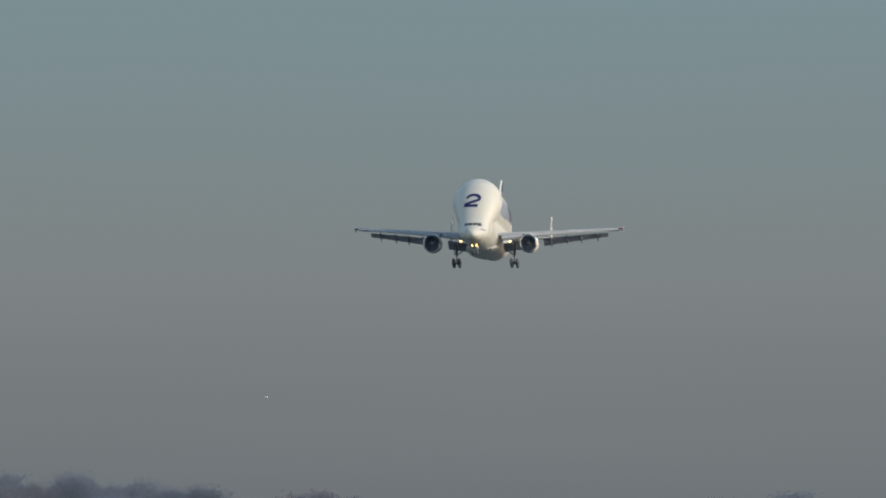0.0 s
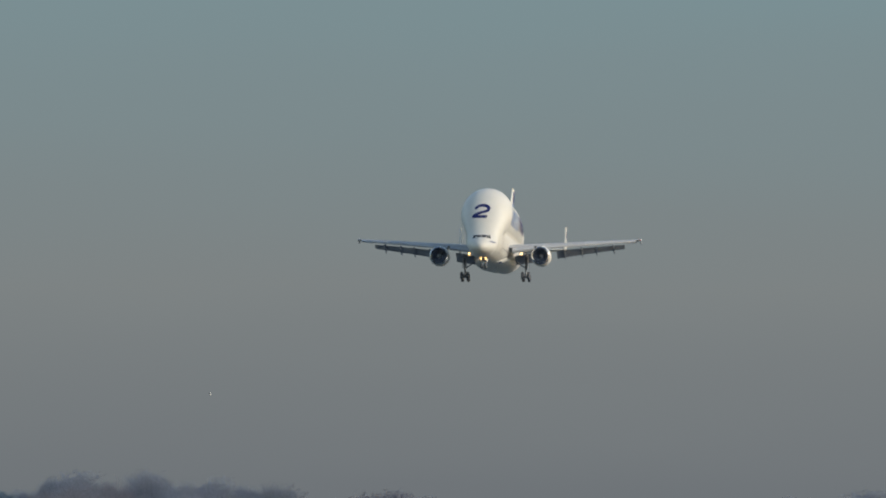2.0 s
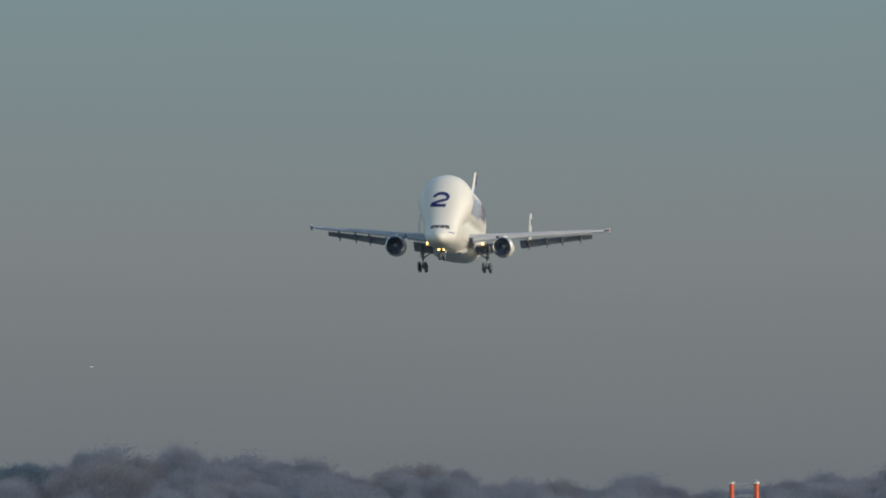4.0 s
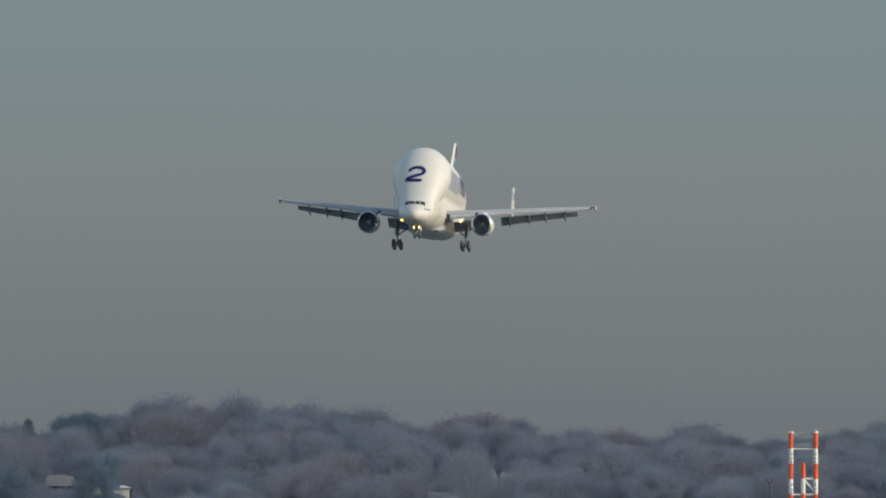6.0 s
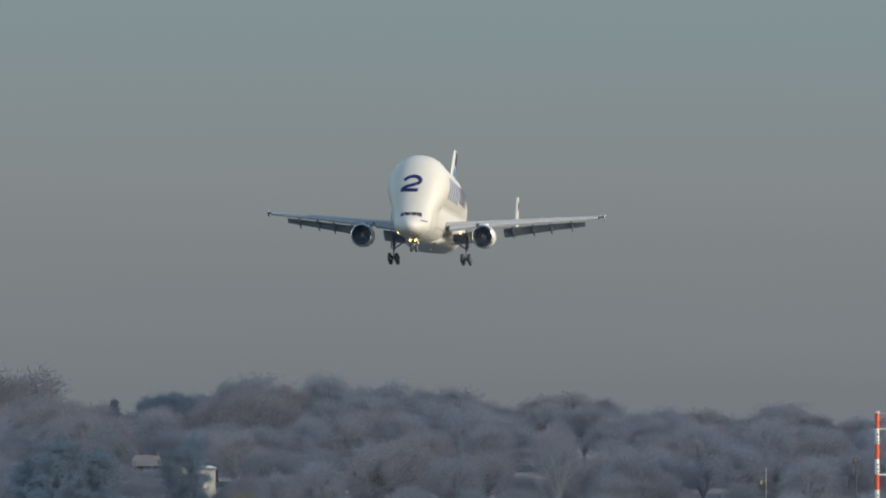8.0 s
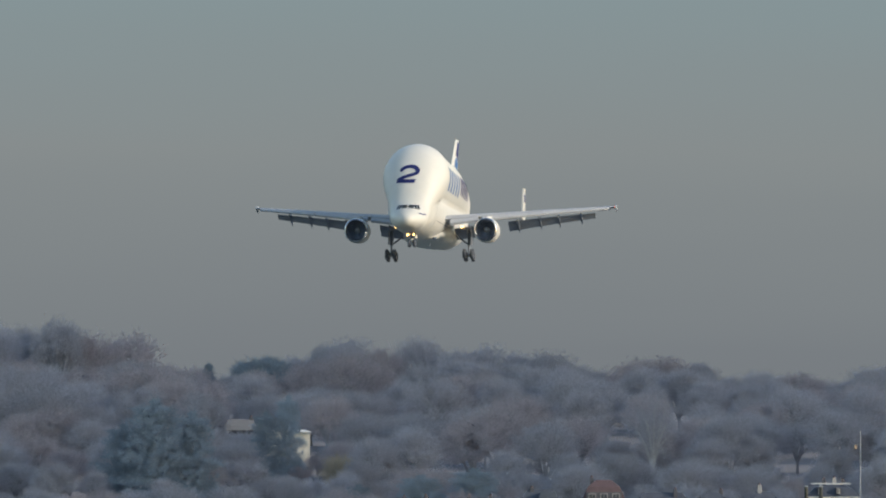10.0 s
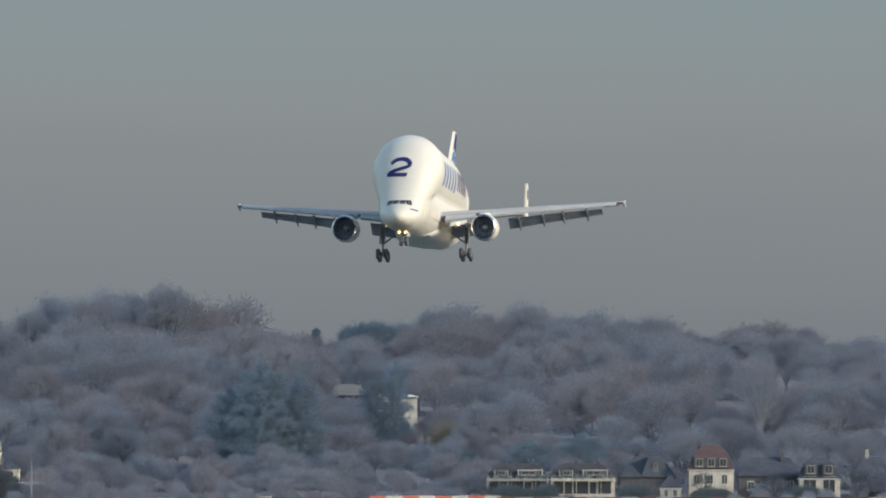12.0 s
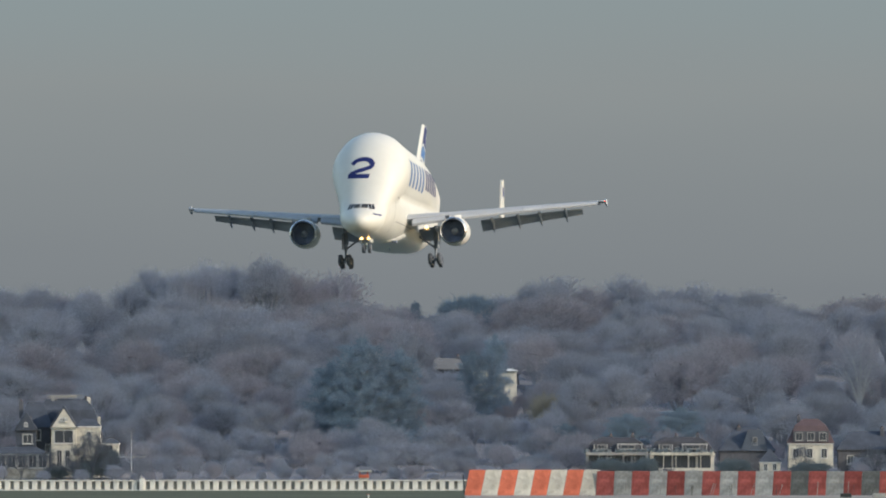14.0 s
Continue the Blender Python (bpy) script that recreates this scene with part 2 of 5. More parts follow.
def cargo_aircraft():
    from mathutils.bvhtree import BVHTree
    plane = base("cargo_aircraft")
    tagged(plane, "white bulbous outsize cargo aircraft landing with gear and flaps down", "aircraft")
    ys = [0.03, 0.06, 0.1, 0.2, 0.4, 0.6, 0.9, 1.2, 1.6, 2.0, 2.35, 2.7, 3.05, 3.4, 3.8, 4.2, 4.7, 5.2, 5.8, 6.5, 7.2, 8, 8.8, 9.5, 10.5, 11.5, 12.2, 12.8, 13.3, 13.8, 15.5, 17.5, 20.5, 24, 26.5, 29, 31.5, 34, 36.5, 39, 41, 43, 45, 47, 49, 51, 52.5, 54, 55, 55.6, 56.1]
    hull = loft([hull_ring(y) for y in ys])
    bvh = BVHTree.FromBMesh(hull)
    body = part("fuselage", hull, WHITE, plane, "white fuselage with a swollen upper lobe", True)
    # forward numeral
    two = numeral(2.35, 2.2, 0.26, 0.47)
    for v in two.verts:
        v.co = Vector((v.co.x - 0.34, -6, v.co.y + 4.52))
    project_onto(two, bvh, (0, 1, 0), 0.03, 6)
    part("fleet_numeral", two, NAVY, body, "navy blue slanted numeral two", True)
    # name bars down both sides
    for side in (1, -1):
        for k in range(12):
            first = k < 6
            pitch, high = (2.72, 2.6) if first else (2.15, 2.15)
            y0 = 12.1 + k * 2.72 if first else 12.1 + 6 * 2.72 + 0.5 + (k - 6) * 2.15
            bm = bmesh.new()
            bmesh.ops.create_grid(bm, x_segments=3, y_segments=10, size=0.5)
            for v in bm.verts:
                v.co = Vector((6 * side, y0 + pitch * 0.47 + v.co.x * pitch * (0.44 if first else 0.52) - v.co.y * 0.7, 5.85 - high / 2 + v.co.y * high))
            project_onto(bm, bvh, (-side, 0, 0), 0.03, 4)
            part("name_bar", bm, SKYBLUE if first else NAVY, body, "mid blue letter bar" if first else "navy blue letter bar", True)
    # cockpit panes
    for lo, hi in ((-0.74, -0.05), (0.05, 0.74)):
        bm = bmesh.new()
        bmesh.ops.create_grid(bm, x_segments=5, y_segments=4, size=0.5)
        for v in bm.verts:
            v.co = Vector((lo + (v.co.x + 0.5) * (hi - lo), -5, 0.34 + v.co.y * 0.46 - 0.05 * abs(lo + (v.co.x + 0.5) * (hi - lo))))
        project_onto(bm, bvh, (0, 1, 0), 0.02, 2)
        part("windscreen", bm, COCKPIT, body, "dark cockpit windscreen", True)
    for side in (1, -1):
        for lo, hi in ((0.82, 1.07), (1.12, 1.36)):
            bm = bmesh.new()
            bmesh.ops.create_grid(bm, x_segments=3, y_segments=4, size=0.5)
            for v in bm.verts:
                xx = lo + (v.co.x + 0.5) * (hi - lo) - v.co.y * 0.16
                v.co = Vector((side * xx, -5, 0.27 + v.co.y * 0.56 - 0.10 * (xx - 1)))
            project_onto(bm, bvh, (0, 1, 0), 0.02, 2)
            part("side_window", bm, COCKPIT, body, "dark cockpit side window", True)
        # seam of the crew section
        bm = bmesh.new()
        bmesh.ops.create_grid(bm, x_segments=1, y_segments=20, size=0.5)
        for v in bm.verts:
            v.co = Vector((6 * side, 8.2 + v.co.x * 0.13, -0.3 + v.co.y * 3.6))
        project_onto(bm, bvh, (-side, 0, 0), 0.012, 4)
        part("door_seam", bm, SEAM, body)
    bm = bmesh.new()
    bmesh.ops.create_grid(bm, x_segments=6, y_segments=1, size=0.5)
    for v in bm.verts:
        v.co = Vector((1.75 + v.co.x * 0.75, -4, -0.62 + v.co.y * 0.15 - v.co.x * 0.1))
    project_onto(bm, bvh, (0, 1, 0), 0.02, 2)
    part("nose_script", bm, NAVY, body, "small dark marking bar")
    # belly fairing
    rings = []
    for y, w, zb, zt in ((12.5, 0.8, -2.70, -2.3), (15.5, 1.6, -2.80, -1.6), (18.5, 2.35, -2.90, -0.9), (21.5, 2.9, -2.97, -0.5), (24, 3.1, -3.0, -0.3), (29, 3.0, -2.95, -0.5), (33, 2.2, -2.8, -1.0), (36, 0.9, -2.6, -1.8)):
        zc, h = (zb + zt) / 2, (zt - zb) / 2
        rings.append([(w * math.copysign(abs(math.cos(a)) ** 0.7, math.cos(a)), y, zc + h * math.copysign(abs(math.sin(a)) ** 0.7, math.sin(a))) for a in [i * math.tau / 28 for i in range(28)]])
    part("belly_fairing", loft(rings), WHITE, plane, "white wing root fairing", True)
    # intake and drain mast under the body, seam round the crew section
    part("air_inlet", box((0.5, 0.7, 0.28), (1.75, 15.6, -2.62), 0.05), FANDARK, body, "dark belly air inlet")
    part("drain_mast", box((0.06, 0.35, 0.4), (0.6, 20, -3.15), 0.02), STRUTGREY, body)
    for side in (1, -1):
        for y0, y1, z0 in ((8.2, 12.5, 1.55), (9.5, 34.0, -0.9)):
            bm = bmesh.new()
            bmesh.ops.create_grid(bm, x_segments=24, y_segments=1, size=0.5)
            for v in bm.verts:
                v.co = Vector((6 * side, (y0 + y1) / 2 + v.co.x * (y1 - y0), z0 + v.co.y * 0.07))
            project_onto(bm, bvh, (-side, 0, 0), 0.012, 4)
            part("panel_seam", bm, SEAM, body)
    # nose gear doors
    for s in (1, -1):
        part("gear_door", box((0.05, 2.2, 0.55), (0.44 * s, 7.1, -2.95), 0.02), WHITE, plane)

    for s in (1, -1):
        # wing box, slats, flaps
        rings = [airfoil(le, ch * 0.90, z, th, s * x) for x, le, ch, z, th in WING]
        wing = part("wing", loft(rings), WINGGREY, plane, "pale grey swept wing", True, 50)
        for x0, x1 in ((3.4, 6.6), (7.0, 14.2), (14.25, 21.6)):
            rr = []
            for k in range(5):
                x = x0 + (x1 - x0) * k / 4
                le, ch, z, th = wing_at(x)
                c = 0.13 * ch + 0.25
                rr.append([(s * x, le + dy * c - 0.42, z + dz * c - 0.10 * ch * 0.35 - 0.10) for dy, dz in ((0.95, 0.42), (0.5, 0.36), (0.15, 0.16), (0, -0.06), (0.1, -0.24), (0.5, -0.2), (0.92, 0.2))])
            part("slat", loft(rr), WINGGREY, wing, "grey extended leading edge slat", True, 40)
        for x0, x1, c, drop in ((2.9, 6.4, 2.3, 34), (9.4, 19.7, 1.62, 32), (19.9, 21.5, 0.9, 5)):
            rr = []
            for k in range(4):
                x = x0 + (x1 - x0) * k / 3
                le, ch, z, th = wing_at(x)
                cc = c * (1.0 if x0 < 5 else ch / 6.0 * 1.15)
                ca, sa = math.cos(radians(drop)), math.sin(radians(drop))
                y0, z0 = le + ch * 0.86, z - 0.05 * ch * 0.5 - (0.28 if drop > 10 else 0.0)
                prof = ((0, 0.0), (0.15, 0.11), (0.45, 0.10), (1, 0.0), (0.45, -0.05), (0.15, -0.07))
                rr.append([(s * x, y0 + (a * ca + b * sa) * cc, z0 + (b * ca - a * sa) * cc) for a, b in prof])
            part("flap" if drop > 10 else "aileron", loft(rr), FLAPGREY, wing, "grey lowered trailing edge flap" if drop > 10 else "grey aileron", True, 40)
        for x in (4.9, 10.6, 13.2, 15.4, 18.0):
            le, ch, z, th = wing_at(x)
            y0, L = le + ch * 0.55, 2.2 + ch * 0.28
            rr = []
            for k, r in ((0, 0.05), (0.15, 0.17), (0.4, 0.24), (0.65, 0.22), (0.88, 0.12), (1, 0.03)):
                zc = z - 0.06 * ch - 0.22 - max(0, k - 0.4) * L * 0.52
                rr.append([(s * x + r * 0.75 * math.cos(a), y0 + k * L, zc + r * 1.3 * math.sin(a)) for a in [i * math.tau / 10 for i in range(10)]])
            part("flap_fairing", loft(rr), FLAPGREY, wing, "pointed flap track fairing", True)
        # wing tip fence
        le, ch, z, th = wing_at(22.2)
        rr = [[(s * (22.2 + dx), y, zz) for y, zz in ((le + 0.3, z), (le + 1.6, z + 0.36), (le + 2.5, z + 0.36), (le + 2.4, z), (le + 2.6, z - 0.42), (le + 1.9, z - 0.40))] for dx in (0, 0.12)]
        fence = part("wingtip_fence", loft(rr), WINGGREY, wing)
        part("position_light", spun([(0, 0.02), (0.10, 0.06), (0.3, 0.07), (0.45, 0.02)], (s * 22.25, le + 0.0, z), "Y", 10, (True, True)), NAVRED if s > 0 else STEEL, wing, "red position light" if s > 0 else "wing tip light", True)
        # engine
        ex, ey, ez = 7.98 * s, 15.2, -1.58
        prof = [(0.9, 1.16), (0.35, 1.17), (0.08, 1.22), (0.0, 1.30), (0.05, 1.37), (0.28, 1.44)]
        lip = part("engine", spun([(0.28, 1.44), (0.9, 1.52), (1.9, 1.54), (3.2, 1.46), (4.1, 1.28), (4.12, 1.18), (3.3, 1.1)], (ex, ey, ez), "Y", 40), WHITE, plane, "white turbofan engine nacelle", True, 50)
        part("intake_lip", spun(prof, (ex, ey, ez), "Y", 40), STEEL, lip, "polished metal intake lip", True, 60)
        part("intake_duct", spun([(0.9, 1.16), (1.6, 1.14)], (ex, ey, ez), "Y", 40), FANDARK, lip, "", True)
        part("fan_backing", spun([(1.62, 1.16), (1.64, 0.01)], (ex, ey, ez), "Y", 32), FANDARK, lip)
        bm = bmesh.new()
        for k in range(30):
            a = k * math.tau / 30
            ca, sa = math.cos(a), math.sin(a)
            q = []
            for r, tw in ((0.36, 0.03), (1.13, 0.10)):
                for e in (-1, 1):
                    q.append(bm.verts.new((ex + r * ca - e * tw * sa, ey + 1.42 + 0.08 * e, ez + r * sa + e * tw * ca)))
            bm.faces.new((q[0], q[1], q[3], q[2]))
        part("fan", bm, paint_fan, lip, "dark fan blades")
        part("spinner", spun([(0.95, 0.02), (1.1, 0.16), (1.35, 0.32), (1.6, 0.40)], (ex, ey, ez), "Y", 20, (True, False)), WINGGREY, lip, "pale fan spinner", True)
        part("core_nozzle", spun([(3.2, 0.95), (4.6, 0.8), (5.6, 0.55), (5.62, 0.4)], (ex, ey, ez), "Y", 24, (False, True)), STRUTGREY, lip, "dark exhaust nozzle", True, 50)
        rr = [[(ex + dx * w, y, zz) for dx, zz in ((-1, zl), (1, zl), (1, zh), (-1, zh))] for y, w, zl, zh in ((ey + 1.0, 0.10, ez + 1.35, ez + 1.62), (ey + 3.0, 0.22, ez + 1.2, ez + 1.80), (ey + 5.4, 0.25, ez + 0.9, ez + 1.95), (ey + 9, 0.1, ez + 1.2, ez + 1.6))]
        part("pylon", loft(rr), WHITE, lip, "white engine pylon")
        # main gear
        gx, gy, gz = 4.8 * s, 25.2, -4.08
        leg = part("main_gear", tube((gx, gy, -1.0), (gx, gy, -2.9), 0.20, 0.18, 14), STRUTGREY, plane, "main landing gear leg", True, 40)
        part("oleo", tube((gx, gy, -2.9), (gx, gy, gz + 0.1), 0.12, 0.12, 12), STRUTGREY, leg, "grey oleo piston", True, 40)
        part("bogie_beam", box((0.22, 1.9, 0.24), (gx, gy, gz), 0.04), STRUTGREY, leg)
        for dy in (-0.70, 0.70):
            part("axle", tube((gx - 0.55, gy + dy, gz), (gx + 0.55, gy + dy, gz), 0.08, sides=10), STRUTGREY, leg)
            for dx in (-0.46, 0.46):
                add_wheel("tyre", leg, (gx + dx, gy + dy, gz + 0.02 - 0.12 * (1 if dy > 0 else -1)), 0.62, 0.42, s)
        part("side_brace", tube((gx - 0.1 * s, gy, -2.7), (gx - 1.9 * s, gy, -1.4), 0.10, sides=8), STRUTGREY, leg)
        part("torque_link", tube((gx, gy + 0.25, -2.8), (gx, gy + 0.5, -3.6), 0.07, sides=8), STRUTGREY, leg)
        part("leg_door", box((0.06, 1.1, 1.7), (gx + 0.32 * s, gy, -1.9), 0.02), WINGGREY, leg, "grey gear leg door")
        # landing lamp in the wing root
        lamp = part("landing_lamp", spun([(0, 0.04), (0.02, 0.14), (0.2, 0.12), (0.3, 0.04)], (4.6 if s > 0 else -3.6, 19.5, -0.92), "Y", 16, (True, True)), LAMP, plane, "lit warm landing lamp", True)
        part("lamp_shelf", box((0.7, 0.5, 0.10), (4.6 if s > 0 else -3.6, 20.0, -1.16), 0.03), WHITE, plane)
        # tailplane and end plates
        rr = [airfoil(le, ch, z, 0.09, s * x) for x, le, ch, z in ((0.9, 46.9, 5.2, 1.9), (8.3, 51.0, 2.6, 2.5))]
        stab = part("tailplane", loft(rr), WHITE, plane, "white tailplane", True, 50)
        rr = [[(s * (8.35 + dx), y, zz) for y, zz in ((51.0, 2.3), (51.4, 3.3), (52.4, 6.15), (54.0, 6.2), (54.1, 3.2), (53.8, 1.5), (52.0, 1.4))] for dx in (-0.07, 0.10)]
        endp = part("end_plate_fin", loft(rr), WHITE, stab, "white vertical end plate fin")
        part("end_plate_mark", box((0.02, 0.9, 1.0), (s * 8.465, 53.2, 4.9), 0.0), NAVY, endp, "dark blue emblem patch")
    # fin
    rr = []
    for z, le, ch, w in ((5.2, 42.8, 9.6, 0.26), (7.0, 44.9, 7.4, 0.22), (9.5, 47.9, 5.6, 0.18), (12.0, 50.8, 4.0, 0.12), (12.25, 51.4, 3.3, 0.04)):
        rr.append([(w * t, le + ch * k, z) for k, t in ((0, 0), (0.06, 0.7), (0.3, 1), (0.65, 0.7), (1, 0.06), (1, -0.06), (0.65, -0.7), (0.3, -1), (0.06, -0.7))])
    fin = part("tail_fin", loft(rr), WHITE, plane, "white tail fin with blue swirls", True, 50)
    fb = bmesh.new()
    fb.from_mesh(fin.data)
    ftree = BVHTree.FromBMesh(fb)
    fb.free()
    for side in (1, -1):
        for y0, y1, z0, z1, mat_, lab in ((48.7, 55.2, 9.9, 11.9, NAVY, "navy fin panel"), (46.9, 54.4, 8.4, 9.6, SKYBLUE, "mid blue fin band"), (45.9, 53.5, 7.1, 8.0, NAVY, "navy fin band")):
            bm = bmesh.new()
            bmesh.ops.create_grid(bm, x_segments=8, y_segments=4, size=0.5)
            for v in bm.verts:
                k, h = v.co.x + 0.5, v.co.y + 0.5
                zz = z0 + (z1 - z0) * h
                lead = 42.8 + (zz - 5.2) * 1.175 + 1.5
                v.co = Vector((3 * side, lead + k * (y1 - y0) * 0.5, zz + 0.25 * math.sin(k * 5)))
            project_onto(bm, ftree, (-side, 0, 0), 0.02, 1)
            part("fin_marking", bm, mat_, fin, lab, True)
    # nose gear
    ny, nz = 6.7, -3.85
    leg = part("nose_gear", tube((0, ny, -2.4), (0, ny, -3.3), 0.13, 0.12, 12), STRUTGREY, plane, "nose landing gear leg", True, 40)
    part("oleo", tube((0, ny, -3.3), (0, ny, nz), 0.085, sides=10), STEEL, leg, "", True, 40)
    part("axle", tube((-0.4, ny, nz), (0.4, ny, nz), 0.07, sides=10), STRUTGREY, leg)
    part("drag_brace", tube((0, ny, -3.1), (0, ny - 1.6, -2.6), 0.07, sides=8), STRUTGREY, leg)
    part("lamp_bar", box((1.0, 0.12, 0.10), (0, ny - 1.3, -2.88), 0.02), STRUTGREY, leg)
    for s in (1, -1):
        add_wheel("tyre", leg, (0.32 * s, ny, nz), 0.50, 0.34, s)
        part("taxi_lamp", spun([(0, 0.05), (0.02, 0.11), (0.15, 0.10), (0.25, 0.05)], (0.36 * s, ny - 1.5, -2.90), "Y", 14, (True, True)), LAMP, leg, "lit warm landing lamp", True)
    return plane


paint_fan = FANDARK


aircraft = cargo_aircraft()

# ---- the setting ----
HAZE = bpy.data.materials.new("hazy_sky_glow")
HAZE.use_nodes = True
hn = HAZE.node_tree
hn.nodes.clear()
h_pos = hn.nodes.new("ShaderNodeTexCoord")
h_sep = hn.nodes.new("ShaderNodeSeparateXYZ")
h_map = hn.nodes.new("ShaderNodeMapRange")
h_map.inputs["From Min"].default_value, h_map.inputs["From Max"].default_value = 0.0, 240.0
h_noise = hn.nodes.new("ShaderNodeTexNoise")
h_scale = hn.nodes.new("ShaderNodeMapping")
h_scale.inputs["Scale"].default_value = (0.004, 0.004, 0.03)
h_noise.inputs["Scale"].default_value = 1.0
h_noise.inputs["Detail"].default_value = 2
h_add = hn.nodes.new("ShaderNodeMath")
h_add.operation = "MULTIPLY_ADD"
h_add.inputs[1].default_value = 0.10
h_ramp = hn.nodes.new("ShaderNodeValToRGB")
stops = [(0.0, (0.185, 0.20, 0.222)), (0.25, (0.205, 0.226, 0.243)), (0.5, (0.262, 0.288, 0.292)), (0.85, (0.25, 0.35, 0.375)), (1.0, (0.24, 0.36, 0.40))]
el_ = h_ramp.color_ramp.elements
el_[0].position, el_[0].color = stops[0][0], (*stops[0][1], 1)
el_[1].position, el_[1].color = stops[-1][0], (*stops[-1][1], 1)
for at_, col_ in stops[1:-1]:
    el_.new(at_).color = (*col_, 1)
h_em = hn.nodes.new("ShaderNodeEmission")
h_out = hn.nodes.new("ShaderNodeOutputMaterial")
hn.links.new(h_pos.outputs["Object"], h_sep.inputs[0])
hn.links.new(h_pos.outputs["Object"], h_scale.inputs["Vector"])
hn.links.new(h_scale.outputs[0], h_noise.inputs["Vector"])
hn.links.new(h_sep.outputs["Z"], h_map.inputs["Value"])
hn.links.new(h_noise.outputs["Fac"], h_add.inputs[0])
hn.links.new(h_map.outputs["Result"], h_add.inputs[2])
hn.links.new(h_add.outputs[0], h_ramp.inputs["Fac"])
hn.links.new(h_ramp.outputs["Color"], h_em.inputs["Color"])
hn.links.new(h_em.outputs[0], h_out.inputs["Surface"])

rings = []
for z in (-30, 60, 150, 300, 520):
    rings.append([(4650 * math.sin(radians(a)), 4650 * math.cos(radians(a)), z) for a in range(-50, 51, 2)])
sky_wall = new("backdrop", mesh_of(loft(rings, close=False, caps=(False, False)), "backdrop", HAZE, True))
tagged(sky_wall, "hazy grey-blue winter sky low over the horizon", "sky", kind="structure")

GRASS = paint("airfield_grass", (0.105, 0.115, 0.088), 0.9, vary=0.3, scale=0.05, fine=30, bump=0.4, tint=(0.09, 0.10, 0.08), spec=0.0)
LITTER = paint("leaf_litter", (0.17, 0.167, 0.185), 0.95, vary=0.2, scale=0.04, fine=25, tint=(0.155, 0.155, 0.17))
CONCRETE = paint("taxiway_concrete", (0.30, 0.28, 0.255), 0.9, vary=0.15, scale=0.05, fine=40, spec=0.0)
WATER = paint("river_water", (0.05, 0.065, 0.07), 0.15, vary=0.1, scale=0.02, fine=20, bump=0.3)

PROFILE = [(-600, 0), (1664, 0), (1700, -5), (3130, -5), (3165, -3.7), (3200, -3.0), (3240, -0.6), (3300, 5.2), (3400, 14.0), (3520, 22.5), (3650, 26), (4640, 27)]


def ground_z(x, y):
    for (a, za), (b, zb) in zip(PROFILE, PROFILE[1:]):
        if a <= y <= b:
            z = za + (zb - za) * (y - a) / (b - a)
            if y > 3240:
                z += 1.6 * noise.noise(Vector((x * 0.02, y * 0.02, 0)))
            return z
    return 27


def land(name, y_rows, material, label):
    bm = bmesh.new()
    xs = [-1800, -900, -500] + list(range(-300, 421, 20)) + [600, 1000, 1800]
    rows = [[bm.verts.new((x, y, ground_z(x, y))) for x in xs] for y in y_rows]
    for a, b in zip(rows, rows[1:]):
        for i in range(len(xs) - 1):
            bm.faces.new((a[i], a[i + 1], b[i + 1], b[i]))
    return tagged(new(name, mesh_of(bm, name, material, True)), label, name, kind="structure")


land("ground", [-600, -200, 0, 200, 500, 800, 1100, 1300, 1400, 1500, 1600, 1640, 1664, 1676, 1688, 1700], GRASS, "flat green airfield grass")
land("hillside", [1700, 2400, 3130, 3165, 3200] + list(range(3220, 3660, 20)) + [3720, 3900, 4200, 4640], LITTER, "wooded brown river slope")
bm = bmesh.new()
for a in ((-1800, 1690, -3.5), (1800, 1690, -3.5), (1800, 3155, -3.5), (-1800, 3155, -3.5)):
    bm.verts.new(a)
bm.faces.new(bm.verts[:])
tagged(new("water", mesh_of(bm, "water", WATER)), "wide grey river beyond the dike", "river", kind="structure")
bm = box((320, 92, 0.16), (162, 1448, -0.04))
tagged(new("taxiway", mesh_of(bm, "taxiway", CONCRETE)), "grey concrete taxiway before the barrier", "taxiway", kind="structure")

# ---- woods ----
# distance haze is put into these colours: bark, twigs and needles lifted towards blue
BARK = paint("hazed_winter_bark", (0.34, 0.34, 0.375), 0.9, vary=0.15, scale=0.5, fine=6, by_object=0.25)
TWIG = paint("hazed_bare_twigs", (0.44, 0.445, 0.51), 0.95, vary=0.05, scale=0.12, fine=8, by_object=0.10, by_piece=0.22, tint=(0.45, 0.44, 0.49))
TWIGRED = paint("hazed_reddish_twigs", (0.475, 0.435, 0.475), 0.95, vary=0.05, scale=0.12, fine=8, by_object=0.08, by_piece=0.22)
NEEDLE = paint("hazed_needles", (0.31, 0.375, 0.45), 0.9, by_piece=0.15, vary=0.2, scale=0.3, fine=6, by_object=0.2)


# one direction square to the sun, shared as a normal to flatten tree shading
SUNLESS_SIDE = Vector((-math.cos(az), -math.sin(az), -0.15)) + 0.15 * math.sin(el) * Vector((math.sin(az) * math.cos(el), -math.cos(az) * math.cos(el), math.sin(el)))
SUNLESS_SIDE.normalize()


def spray(bm, a, d, length, w, rng):
    """One twig: a thin three-cornered blade, turned to the direction square to the sun."""
    side = d.cross(SUNLESS_SIDE + Vector((rng.gauss(0, 0.3), rng.gauss(0, 0.3), rng.gauss(0, 0.3))))
    if side.length > 1e-6:
        side = side.normalized() * w
        bm.faces.new([bm.verts.new(p) for p in (a - side, a + side, a + d * length)])


